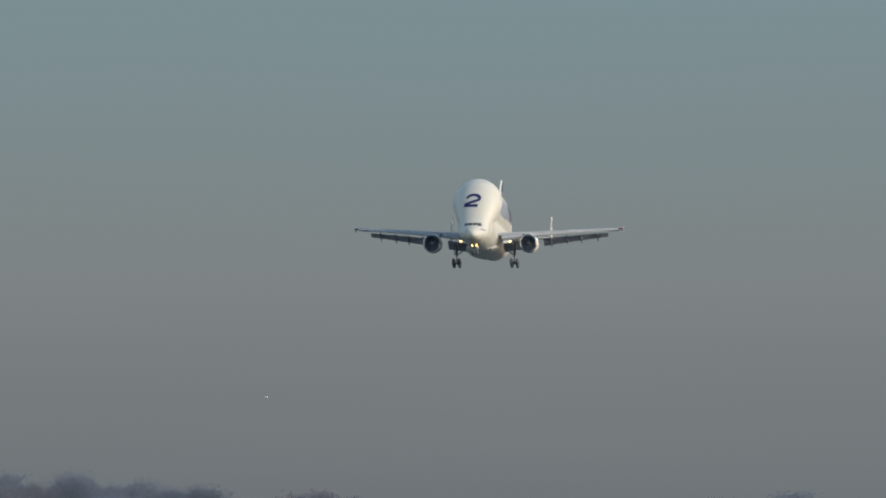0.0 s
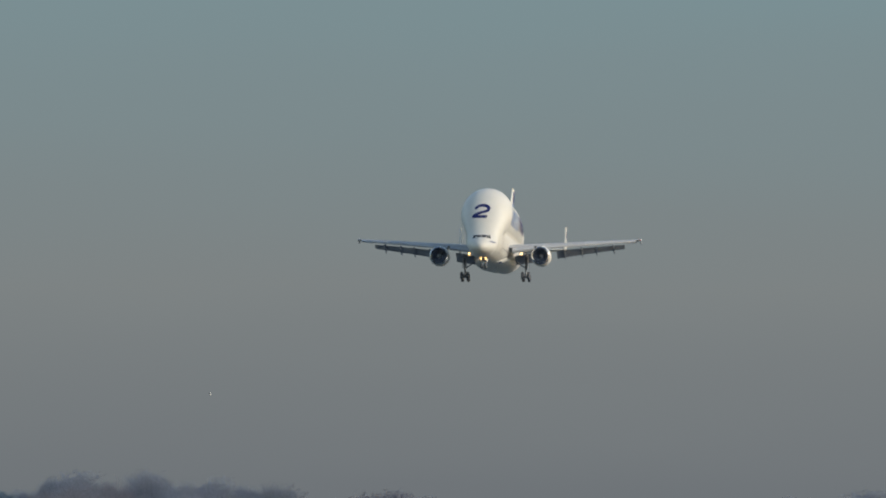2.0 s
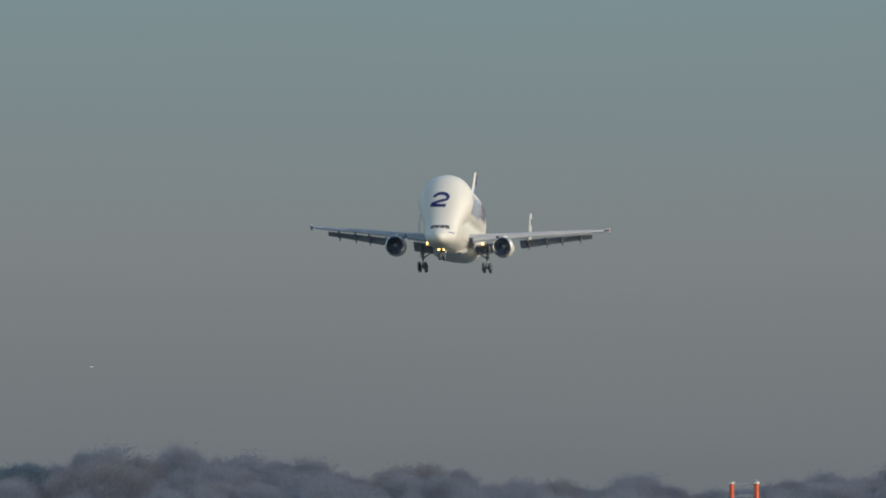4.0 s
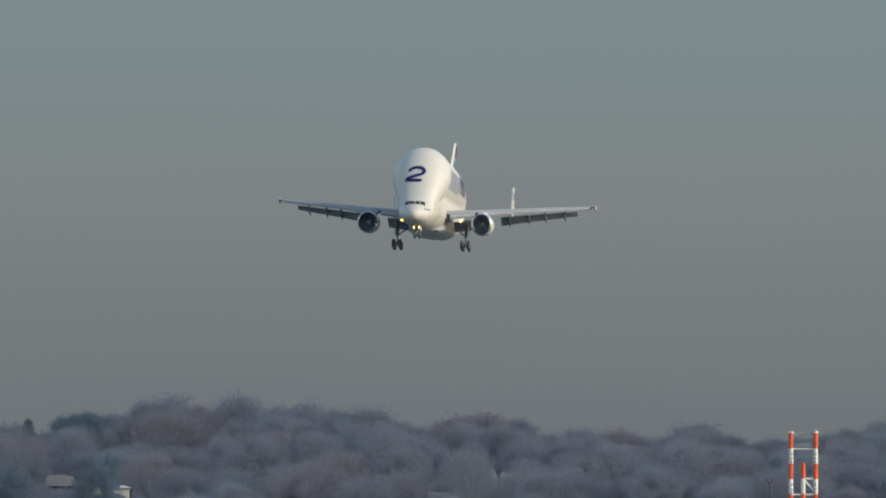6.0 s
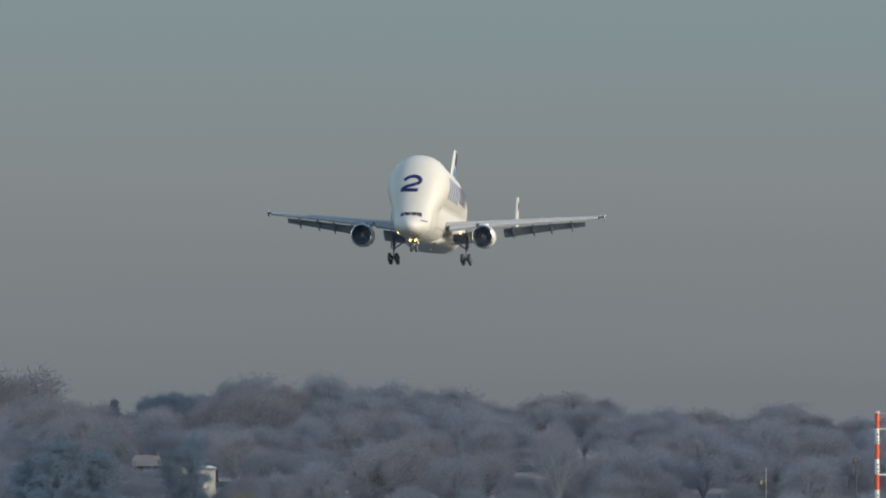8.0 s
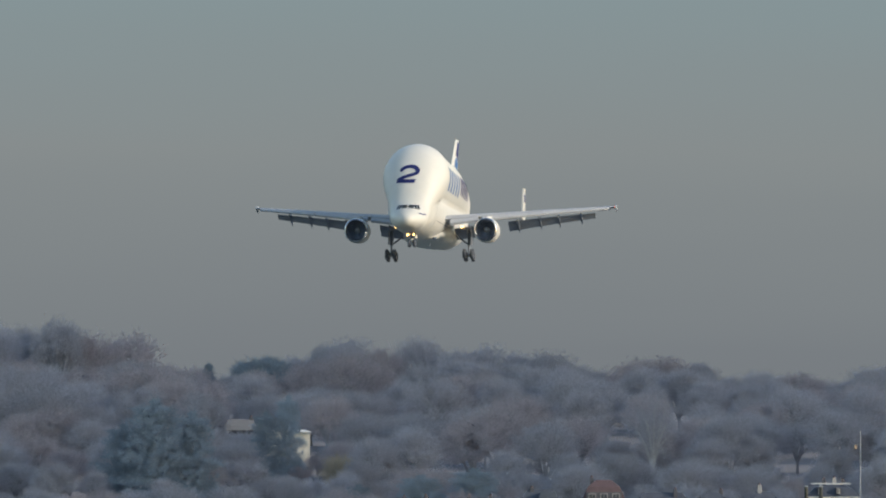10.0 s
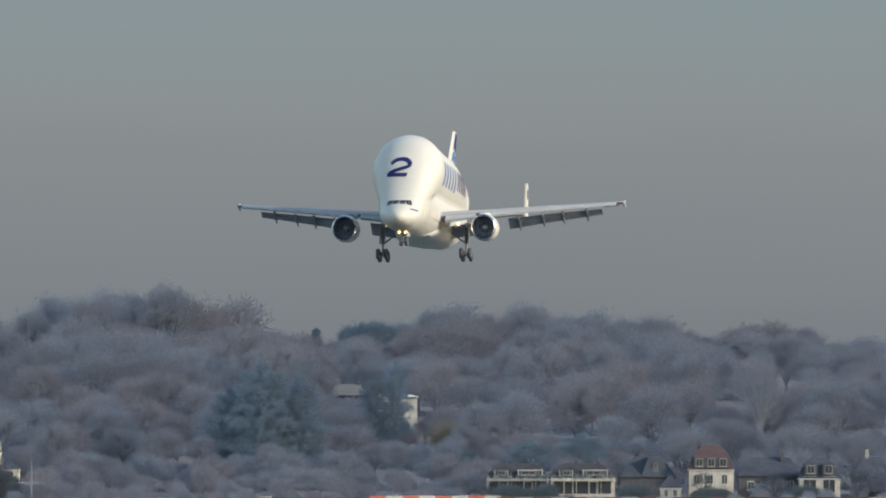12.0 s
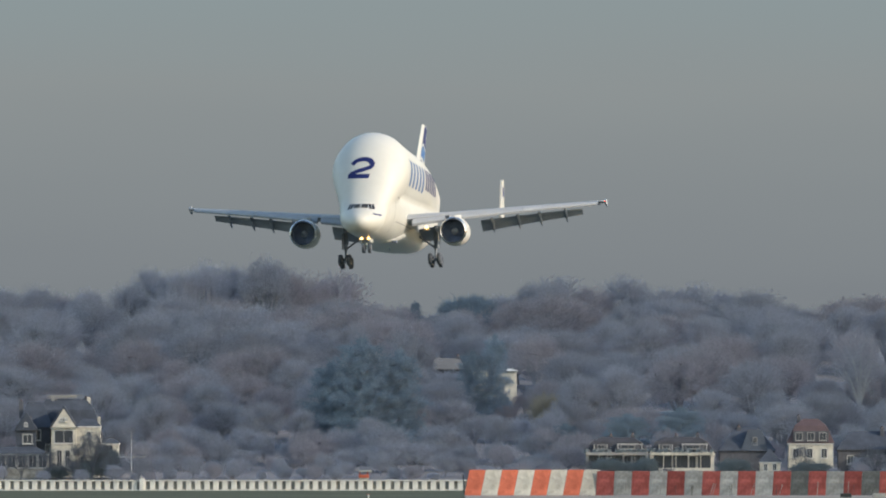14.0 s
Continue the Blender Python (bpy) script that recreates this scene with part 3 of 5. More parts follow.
def bare_tree_meshes(seed, height, spread, bole, ends, per, lean=0.5, thin=0.031):
    """Trunk with forking limbs, and a rounded crown of fine bare twigs; spread: crown radius in metres."""
    rng = random.Random(seed)
    wood, fine = bmesh.new(), bmesh.new()
    top = Vector((rng.uniform(-1, 1) * lean, rng.uniform(-1, 1) * lean, height * bole))
    tube((0, 0, -0.8), top, height * 0.021, height * 0.014, 7, wood)
    mid = Vector((0, 0, height * (bole * 0.75 + (1 - bole * 0.75) * 0.42)))
    up, down = height - mid.z - 0.6, mid.z - height * bole * 0.75
    lobes = []
    for _ in range(9):
        turn, lift = rng.uniform(0, math.tau), rng.uniform(-0.2, 0.9)
        lobes.append((Vector((math.cos(turn), math.sin(turn), lift)).normalized(), rng.uniform(0.05, 0.20)))

    def shell(d):
        grow = 0.84 + sum(a * max(0, d.dot(n)) ** 6 for n, a in lobes)
        return min(1.08, grow)

    def place(d, k):
        return mid + Vector((d.x * spread, d.y * spread, d.z * (up if d.z > 0 else down))) * k * shell(d)

    forks = []
    n = 9 + rng.choice((0, 1, 2))
    for k in range(n):
        z = -0.25 + 1.2 * k / (n - 1)
        r = math.sqrt(max(0.02, 1 - min(1, z * z)))
        d = Vector((r * math.cos(k * 2.4), r * math.sin(k * 2.4), z)).normalized()
        s = top * rng.uniform(0.7, 1.0)
        knee = s.lerp(place(d, 0.45), 0.6) + Vector((0, 0, 0.4))
        e = place(d, 0.55)
        tube(s, knee, height * 0.009, height * 0.0065, 5, wood, caps=False)
        tube(knee, e, height * 0.0065, height * 0.004, 5, wood, caps=False)
        forks.append(e)
        forks.append(knee)
    for _ in range(ends):
        d = Vector((rng.gauss(0, 1), rng.gauss(0, 1), rng.gauss(0.35, 0.9)))
        d.normalize()
        q = place(d, rng.uniform(0.02, 1.0) ** 0.5)
        near = min(forks, key=lambda p: (p - q).length)
        if rng.random() < 0.11:
            m = near.lerp(q, 0.5) + Vector((0, 0, 0.3))
            tube(near, m, 0.075, 0.05, 3, wood, caps=False)
            tube(m, q, 0.05, 0.03, 3, wood, caps=False)
        out = (q - mid).normalized()
        for _ in range(per):
            e = out * rng.uniform(0.4, 1.0) + Vector((rng.gauss(0, 0.55), rng.gauss(0, 0.55), rng.gauss(0.3, 0.45)))
            s = q - out * rng.uniform(0, 1.2) + Vector((rng.gauss(0, 0.35), rng.gauss(0, 0.35), rng.gauss(0, 0.3)))
            spray(fine, s, e.normalized(), rng.uniform(0.9, 2.1), thin, rng)
    return wood, fine


def limbed_tree_meshes(seed, height, spread, bole, limbs, per, lean=0.5, thin=0.06):
    """A broad winter tree: trunk, ascending limbs that fork twice, and sprays of fine twigs along the last forks."""
    rng = random.Random(seed)
    wood, fine = bmesh.new(), bmesh.new()
    top = Vector((rng.uniform(-1, 1) * lean, rng.uniform(-1, 1) * lean, height * bole))
    tube((0, 0, -0.8), top, height * 0.020, height * 0.014, 7, wood)
    mid = Vector((0, 0, height * (bole * 0.7 + (1 - bole * 0.7) * 0.40)))
    up, down = height - mid.z - 0.4, mid.z - height * bole * 0.7
    lobes = []
    for _ in range(10):
        turn, lift = rng.uniform(0, math.tau), rng.uniform(-0.2, 0.9)
        lobes.append((Vector((math.cos(turn), math.sin(turn), lift)).normalized(), rng.uniform(0.06, 0.24)))

    def place(d, k):
        grow = min(1.07, 0.80 + sum(a * max(0, d.dot(n)) ** 7 for n, a in lobes))
        return mid + Vector((d.x * spread, d.y * spread, d.z * (up if d.z > 0 else down))) * k * grow

    def stray(d, amount):
        return (d + Vector((rng.gauss(0, amount), rng.gauss(0, amount), rng.gauss(0.06, amount)))).normalized()

    for k in range(limbs):
        z = -0.25 + 1.2 * k / (limbs - 1)
        r = math.sqrt(max(0.02, 1 - min(1, z * z)))
        d = Vector((r * math.cos(k * 2.4 + seed), r * math.sin(k * 2.4 + seed), z)).normalized()
        s = top * rng.uniform(0.75, 1.0)
        knee = s.lerp(place(d, 0.42), 0.7) + Vector((0, 0, 0.03 * height))
        tube(s, knee, height * 0.0085, height * 0.006, 5, wood, caps=False)
        for _ in range(5):
            d2 = stray(d, 0.34)
            a = s.lerp(knee, rng.uniform(0.6, 1.0))
            e2 = place(d2, rng.uniform(0.55, 0.72))
            tube(a, e2, height * 0.0042, height * 0.0026, 4, wood, caps=False)
            for _ in range(5):
                d3 = stray(d2, 0.30)
                b = a.lerp(e2, rng.uniform(0.45, 1.0))
                e3 = place(d3, rng.uniform(0.80, 0.97))
                along = e3 - b
                spray(fine, b, along.normalized(), along.length, thin * 1.4, rng)
                for _ in range(per):
                    q = b + along * rng.uniform(0.15, 1.0)
                    e = along.normalized() * 0.6 + Vector((rng.gauss(0, 0.6), rng.gauss(0, 0.6), rng.gauss(0.12, 0.5)))
                    q = q + Vector((rng.gauss(0, 0.6), rng.gauss(0, 0.6), rng.gauss(0, 0.45)))
                    spray(fine, q, e.normalized(), rng.uniform(0.5, 1.2), thin, rng)
    return wood, fine


def conifer_meshes(seed, height, spread, flat):
    """A dark conifer in drooping whorls; flat: broad and level-layered like a cedar."""
    rng = random.Random(seed)
    wood, fine = bmesh.new(), bmesh.new()
    tube((0, 0, -0.8), (0, 0, height * 0.97), height * 0.02, 0.05, 7, wood)
    layers = 15 if not flat else 12
    for k in range(layers):
        f = k / (layers - 1)
        z = height * (0.10 + 0.88 * f)
        reach = spread * ((1 - f) ** (0.85 if not flat else 0.26) + 0.05) * rng.uniform(0.8, 1.1)
        arms = 10
        for i in range(arms):
            turn = i * math.tau / arms + rng.uniform(-0.3, 0.3) + k
            out = Vector((math.cos(turn), math.sin(turn), -0.22 if not flat else rng.uniform(-0.12, 0.22)))
            r = reach * rng.uniform(0.6, 1.1)
            tip = Vector((0, 0, z)) + out * r
            tube((0, 0, z), tip, 0.07, 0.03, 3, wood, caps=False)
            for _ in range(int(22 + 10 * r)):
                s = Vector((0, 0, z)) + out * r * rng.uniform(0.15, 1.0) + Vector((rng.gauss(0, 0.3), rng.gauss(0, 0.3), rng.gauss(0, 0.35)))
                e = out * 0.5 + Vector((rng.gauss(0, 0.6), rng.gauss(0, 0.6), rng.gauss(0.15 if flat else -0.25, 0.45)))
                spray(fine, s, e.normalized(), rng.uniform(0.5, 1.2), 0.10, rng)
    return wood, fine


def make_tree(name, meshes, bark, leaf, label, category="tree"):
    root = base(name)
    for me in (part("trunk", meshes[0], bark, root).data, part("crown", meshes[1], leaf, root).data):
        # one shared normal for trunk and twigs, so light and shade even out like haze
        soft = np.tile(SUNLESS_SIDE, (len(me.vertices), 1)) + np.random.RandomState(3).normal(0, 0.008, (len(me.vertices), 3))
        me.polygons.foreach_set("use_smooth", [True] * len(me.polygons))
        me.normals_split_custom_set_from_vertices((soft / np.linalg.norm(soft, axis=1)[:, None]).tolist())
    return tagged(root, label, category, "woods on the slope")


KINDS = []
SHAPES = ((19, 6.8, 0.16, 10, 18), (21, 7.4, 0.19, 11, 18), (17, 6.2, 0.12, 9, 18), (22, 6.8, 0.21, 11, 18), (18, 7.8, 0.13, 11, 18), (15, 5.4, 0.11, 8, 18))
for k, (h, sp, bole, limbs, per) in enumerate(SHAPES):
    red = k in (2, 5)
    forms = []
    for seed in (10 + k, 110 + k, 210 + k):
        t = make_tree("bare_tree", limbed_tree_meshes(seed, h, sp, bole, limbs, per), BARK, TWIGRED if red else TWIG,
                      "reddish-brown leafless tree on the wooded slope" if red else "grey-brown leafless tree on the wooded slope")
        forms.append(t)
    KINDS.append((forms, h, sp))
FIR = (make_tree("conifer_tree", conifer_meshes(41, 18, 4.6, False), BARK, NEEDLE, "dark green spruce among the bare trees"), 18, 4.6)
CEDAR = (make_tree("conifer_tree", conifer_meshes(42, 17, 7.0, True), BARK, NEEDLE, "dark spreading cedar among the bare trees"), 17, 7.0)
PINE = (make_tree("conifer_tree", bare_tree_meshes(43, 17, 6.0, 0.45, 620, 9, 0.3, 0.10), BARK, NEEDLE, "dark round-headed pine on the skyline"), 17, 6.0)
OCHRE = paint("withered_yellow_leaves", (0.52, 0.44, 0.34), 0.95, by_piece=0.2, vary=0.15, scale=0.3, fine=8)
KINDS.append((make_tree("leafy_tree", bare_tree_meshes(91, 10, 4.4, 0.1, 420, 9, 0.5, 0.04), BARK, OCHRE, "small tree with withered yellow-brown leaves"), 10, 4.4))
DARKTWIG = paint("dark_twigs", (0.19, 0.195, 0.22), 0.95, vary=0.1, scale=0.3, fine=8)
KINDS.append((make_tree("garden_tree", limbed_tree_meshes(95, 12, 5.2, 0.2, 7, 2, 1.2, 0.04), DARKTWIG, DARKTWIG, "dark gnarled leafless garden tree before the villa"), 12, 5.2))
IVY = paint("dark_evergreen_leaves", (0.22, 0.255, 0.275), 0.8, vary=0.2, scale=0.4, fine=8)
KINDS.append((make_tree("evergreen_bush", bare_tree_meshes(96, 5, 3.4, 0.05, 420, 12, 0.2, 0.09), DARKTWIG, IVY, "dark rounded evergreen bush in a garden", "bush"), 5, 3.4))
SHRUBS = []
for k in range(3):
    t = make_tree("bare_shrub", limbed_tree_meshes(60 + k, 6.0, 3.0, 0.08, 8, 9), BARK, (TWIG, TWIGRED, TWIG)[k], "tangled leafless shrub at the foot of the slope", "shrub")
    SHRUBS.append((t, 6.0, 3.6))


def plant_all():
    rng = random.Random(5)
    firsts = {}

    def put(kind, x, y, height, width):
        t, h, sp = kind
        t = rng.choice(t) if isinstance(t, list) else t
        s, w = height / h, width / (2 * sp)
        m = Matrix.Translation((x, y, ground_z(x, y))) @ Matrix.Diagonal((w, w, s, 1))
        if t in firsts:
            copy_thing(t, m)
        else:
            firsts[t] = m

    # trees on the crest in three stands: x, top, crown width, kind
    west = [(-105.4, 40.2, 19.5, 0), (-96.2, 39.9, 14.6, 1), (-90.4, 41.1, 13.7, 4), (-84.5, 39.0, 13.0, 2), (-78.7, 40.2, 13.7, 0), (-70.0, 41.4, 13.0, 1), (-64.2, 45.8, 13.7, 3), (-58.0, 44.9, 14.6, 0), (-51.8, 47.1, 16.3, 4), (-45.6, 45.8, 14.7, 1), (-39.2, 47.7, 17.9, 3), (-31.8, 45.2, 14.6, 2), (-24.1, 44.5, 16.3, 5), (-16.7, 37.2, 14.6, 2), (-10.5, 35.7, 13.0, 5), (-6.1, 35.4, 8.5, 6), (-0.5, 34.2, 13.0, 0)]
    middle = [(6.0, 38.1, 13.8, 8), (13.9, 38.2, 13.0, 1), (19.6, 41.2, 13.0, 3), (25.1, 43.3, 16.3, 0), (32.7, 41.4, 13.0, 2), (41.1, 43.5, 17.9, 4), (48.3, 40.1, 13.0, 1), (55.2, 41.1, 16.9, 0), (62.2, 39.3, 13.0, 3), (68.2, 40.0, 18.8, 4), (75.2, 36.7, 14.6, 1), (80.3, 34.8, 13.0, 2), (87.0, 36.7, 14.6, 5), (93.7, 39.0, 21.1, 2), (103.2, 36.9, 11.4, 3), (109.4, 33.4, 13.0, 0), (115.8, 35.2, 13.0, 1)]
    east = [(123.5, 34.2, 14.7, 5), (130.0, 32.8, 13.0, 2), (134.6, 32.2, 12.4, 1), (142.3, 36.0, 17.9, 0), (149.6, 32.6, 12.4, 3), (154.5, 31.2, 11.4, 2), (159.7, 32.2, 13.0, 4), (166.2, 32.6, 13.0, 1), (170.7, 33.2, 13.0, 0), (176.0, 34.3, 13.7, 3), (184.4, 36.6, 16.3, 4), (191.9, 35.7, 14.6, 1), (200.2, 38.5, 16.3, 0), (207.5, 36.1, 14.7, 2), (214.3, 36.0, 16.2, 4), (223.4, 36.7, 16.3, 1)]
    line = [(x, 3515 + i * 5 % 16, top, wide, k) for i, (x, top, wide, k) in enumerate(west + middle + east)]
    for x, y, top, wide, k in line:
        kind = {6: FIR, 7: CEDAR, 8: PINE}.get(k) or KINDS[k]
        put(kind, x, y, top - ground_z(x, y) + (0.9 if k < 6 else 0.0), wide)
    # the rows below them down to the bank
    def crest(x, y):
        """Height of the treetop line over x, brought down the slope to y."""
        xs = x / y
        tops = sorted((lx / ly, (lt - 5.3) / ly) for lx, ly, lt, *_ in line)
        for (a, za), (b, zb) in zip(tops, tops[1:]):
            if a <= xs <= b:
                return 5.3 + y * (za + (zb - za) * (xs - a) / (b - a))
        return 5.3 + y * tops[0 if xs < tops[0][0] else -1][1]

    def garden(x, y, h):
        """Growth kept low in the line of the white house on the slope."""
        return min(h, 11.3 - ground_z(x, y)) if y < 3362 and abs(x - 11.6 * y / 3365) < 3.4 + 0.5 * h else h

    for y, step, low, high in ((3488, 7.6, 15, 20), (3446, 7.8, 12, 21), (3400, 7.8, 12, 21), (3354, 7.6, 11, 20), (3310, 7.6, 10, 19), (3268, 7.6, 8, 15)):
        x = -118
        while x < 236:
            xx, yy = x + rng.uniform(-3.5, 3.5), y + rng.uniform(-24, 24)
            h = garden(xx, yy, min(rng.uniform(low, high), crest(xx, yy) - ground_z(xx, yy) - 1.2))
            if h > 5 and not any(abs(xx - hx) < hw and yy < hy + 6 and yy > hy - 60 for hx, hy, hw in CLEAR):
                k = rng.choice((0, 0, 1, 1, 2, 2, 3, 3, 4, 4, 5))
                put(KINDS[k], xx, yy, h, h * rng.uniform(0.8, 1.15))
            x += step * rng.uniform(0.75, 1.25)
    # single trees before the houses
    for x, y, h, w, k in ((-70.96, 3200, 12.5, 11.5, 7), (-69.20, 3203, 9.5, 8, 7), (-85.15, 3199, 7.0, 8, 7), (-79.78, 3198, 8.0, 8, 7), (-66.80, 3197, 6.5, 7, 7), (-74.55, 3198, 5.5, 7, 7), (-88.50, 3197, 7, 7, 7), (-73.4, 3201, 9.0, 8, 7),
                          (-66.0, 3246, 11, 11, 0), (-59.5, 3262, 14, 13, 1), (-70.5, 3276, 16, 14, 3), (-80.0, 3262, 15, 14, 2), (-90.5, 3258, 15, 14, 4), (-56.0, 3240, 9, 10, 5), (-64.0, 3302, 16, 14, 0), (-75.0, 3250, 12, 12, 4), (-99.0, 3246, 12, 12, 1),
                          (-72.14, 3202, 4.2, 5.5, 8), (-67.86, 3204, 6.5, 5.0, 8), (-77.86, 3203, 3.0, 4.0, 8), (74.24, 3204, 3.6, 7.5, 8), (72.23, 3206, 8.5, 6, 7), (41.09, 3203, 4.6, 4.0, 8), (29.14, 3203, 5.0, 5.5, 7),
                          (33.11, 3202, 4.4, 6.0, 8), (37.33, 3203, 3.6, 4.5, 8), (45.05, 3201, 3.2, 5.5, 7), (58.75, 3204, 4.2, 6.0, 8), (92.85, 3202, 4.2, 6.0, 8), (86.62, 3203, 8, 8, 7), (103.16, 3204, 9, 9, 7), (114.51, 3203, 8, 9, 7), (124.75, 3203, 6, 7, 7),
                          (17.2, 3350, 6, 7, 2), (19.5, 3353, 8, 8, 0), (13.5, 3338, 4.5, 6, 2), (4.4, 3385, 8.6, 8, 1), (-3.4, 3388, 8.8, 8, 3), (0.9, 3384, 8.2, 9, 0), (21.6, 3312, 9.5, 9, 6), (25.4, 3306, 8.0, 9, 6), (12.9, 3346, 5.2, 5, 2), (-49.94, 3330, 15, 13, 4), (-50.69, 3302, 12, 11, 2), (-46.93, 3310, 12, 11, 0)):
        put(KINDS[k], x, y, h, w)
    # thicket along the bank
    for y, step, low, high in ((3290, 7.5, 5, 10), (3248, 5.4, 4.5, 9.5), (3226, 5.2, 3.5, 8), (3204, 5.2, 2.6, 6), (3184, 5.2, 2.0, 4.4)):
        x = -118
        while x < 236:
            xx, yy = x + rng.uniform(-1.5, 1.5), y + rng.uniform(-7, 7)
            if not any(abs(xx - hx) < hw - 1 and hy - 42 < yy < hy + 10 for hx, hy, hw in CLEAR):
                h = garden(xx, yy, rng.uniform(low, high))
                if h > 1.5:
                    put(rng.choice(SHRUBS), xx, yy, h, h * rng.uniform(0.8, 1.4))
            x += step * rng.uniform(0.8, 1.2)
    for x, y, h, w, k in EVERGREENS:
        put(FIR if k == 6 else CEDAR, x, y, h, w)
    for t, m in firsts.items():
        t.matrix_basis = m


# open ground before the houses: x, y, half width
CLEAR = [(-75.29, 3228, 9), (-86.14, 3225, 8), (42.39, 3228, 16), (62.38, 3228, 7), (74.38, 3228, 7), (96.88, 3228, 7), (121.79, 3228, 8), (10.87, 3362, 5.5), (1.33, 3402, 5)]
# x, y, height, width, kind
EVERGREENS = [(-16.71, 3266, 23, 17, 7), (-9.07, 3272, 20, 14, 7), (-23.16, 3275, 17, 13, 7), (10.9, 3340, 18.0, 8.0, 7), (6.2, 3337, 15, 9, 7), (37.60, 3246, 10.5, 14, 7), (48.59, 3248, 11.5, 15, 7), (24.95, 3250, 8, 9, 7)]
plant_all()

# the pale-barked tree, with sun put into the colour of its limbs
pale = make_tree("pale_tree", bare_tree_meshes(77, 27.0, 7.0, 0.42, 330, 8), paint("sunlit_pale_limbs", (0.52, 0.515, 0.52), 0.8, vary=0.2, scale=0.4), TWIG, "tall leafless tree, its pale limbs coloured as sunlit")
pale.matrix_basis = Matrix.Translation((85.92, 3285, ground_z(85.92, 3285)))

# ---- houses on the bank ----
PLASTER = paint("cream_plaster", (0.60, 0.56, 0.475), 0.85, vary=0.26, scale=0.55, fine=10)
YELLOW = paint("yellow_plaster", (0.60, 0.535, 0.41), 0.85, vary=0.10, scale=0.4, fine=10)
SLATE = paint("dark_roof_slate", (0.075, 0.086, 0.11), 0.85, vary=0.25, scale=0.5, fine=12, bump=0.2, spec=0.15)
REDTILE = paint("faded_red_tile", (0.10, 0.066, 0.072), 0.8, vary=0.2, scale=0.5, fine=12, bump=0.2)
PANE = paint("dark_window_glass", (0.03, 0.036, 0.05), 0.3, vary=0.1, scale=2)
TRIM = paint("white_window_trim", (0.64, 0.63, 0.60), 0.6, vary=0.06, scale=2)
ROOFGREY = paint("grey_brown_roof_slate", (0.068, 0.068, 0.077), 0.85, vary=0.25, scale=0.6, fine=10, spec=0.15)
DULL = paint("weathered_shaded_render", (0.36, 0.35, 0.34), 0.85, vary=0.15, scale=0.6, fine=8)
STONEDARK = paint("dark_grey_stone", (0.11, 0.112, 0.125), 0.9, vary=0.2, scale=1.0, fine=10, spec=0.1)
BRICK = paint("dark_brick", (0.11, 0.112, 0.127), 0.9, vary=0.2, scale=1.0, fine=10, spec=0.1)


def add_window(wall, x, z, w, h, y, trim=None):
    """A window set in a wall facing -y."""
    f = bmesh.new()
    t = 0.12
    for sx in (-1, 1):
        box((t, 0.10, h), (x + sx * (w / 2 - t / 2), y - 0.03, z), bm=f)
    for sz in (-1, 1):
        box((w, 0.14, t), (x, y - 0.04, z + sz * (h / 2 - t / 2)), bm=f)
    box((0.07, 0.08, h), (x, y - 0.02, z), bm=f)
    fr = part("window", f, trim or TRIM, wall, "grey framed window" if trim else "white framed window")
    part("pane", box((w - t, 0.04, h - t), (x, y - 0.004, z)), PANE, fr, "dark window glass")
    part("sill", box((w + 0.3, 0.25, 0.10), (x, y - 0.10, z - h / 2 - 0.08)), trim or TRIM, fr)


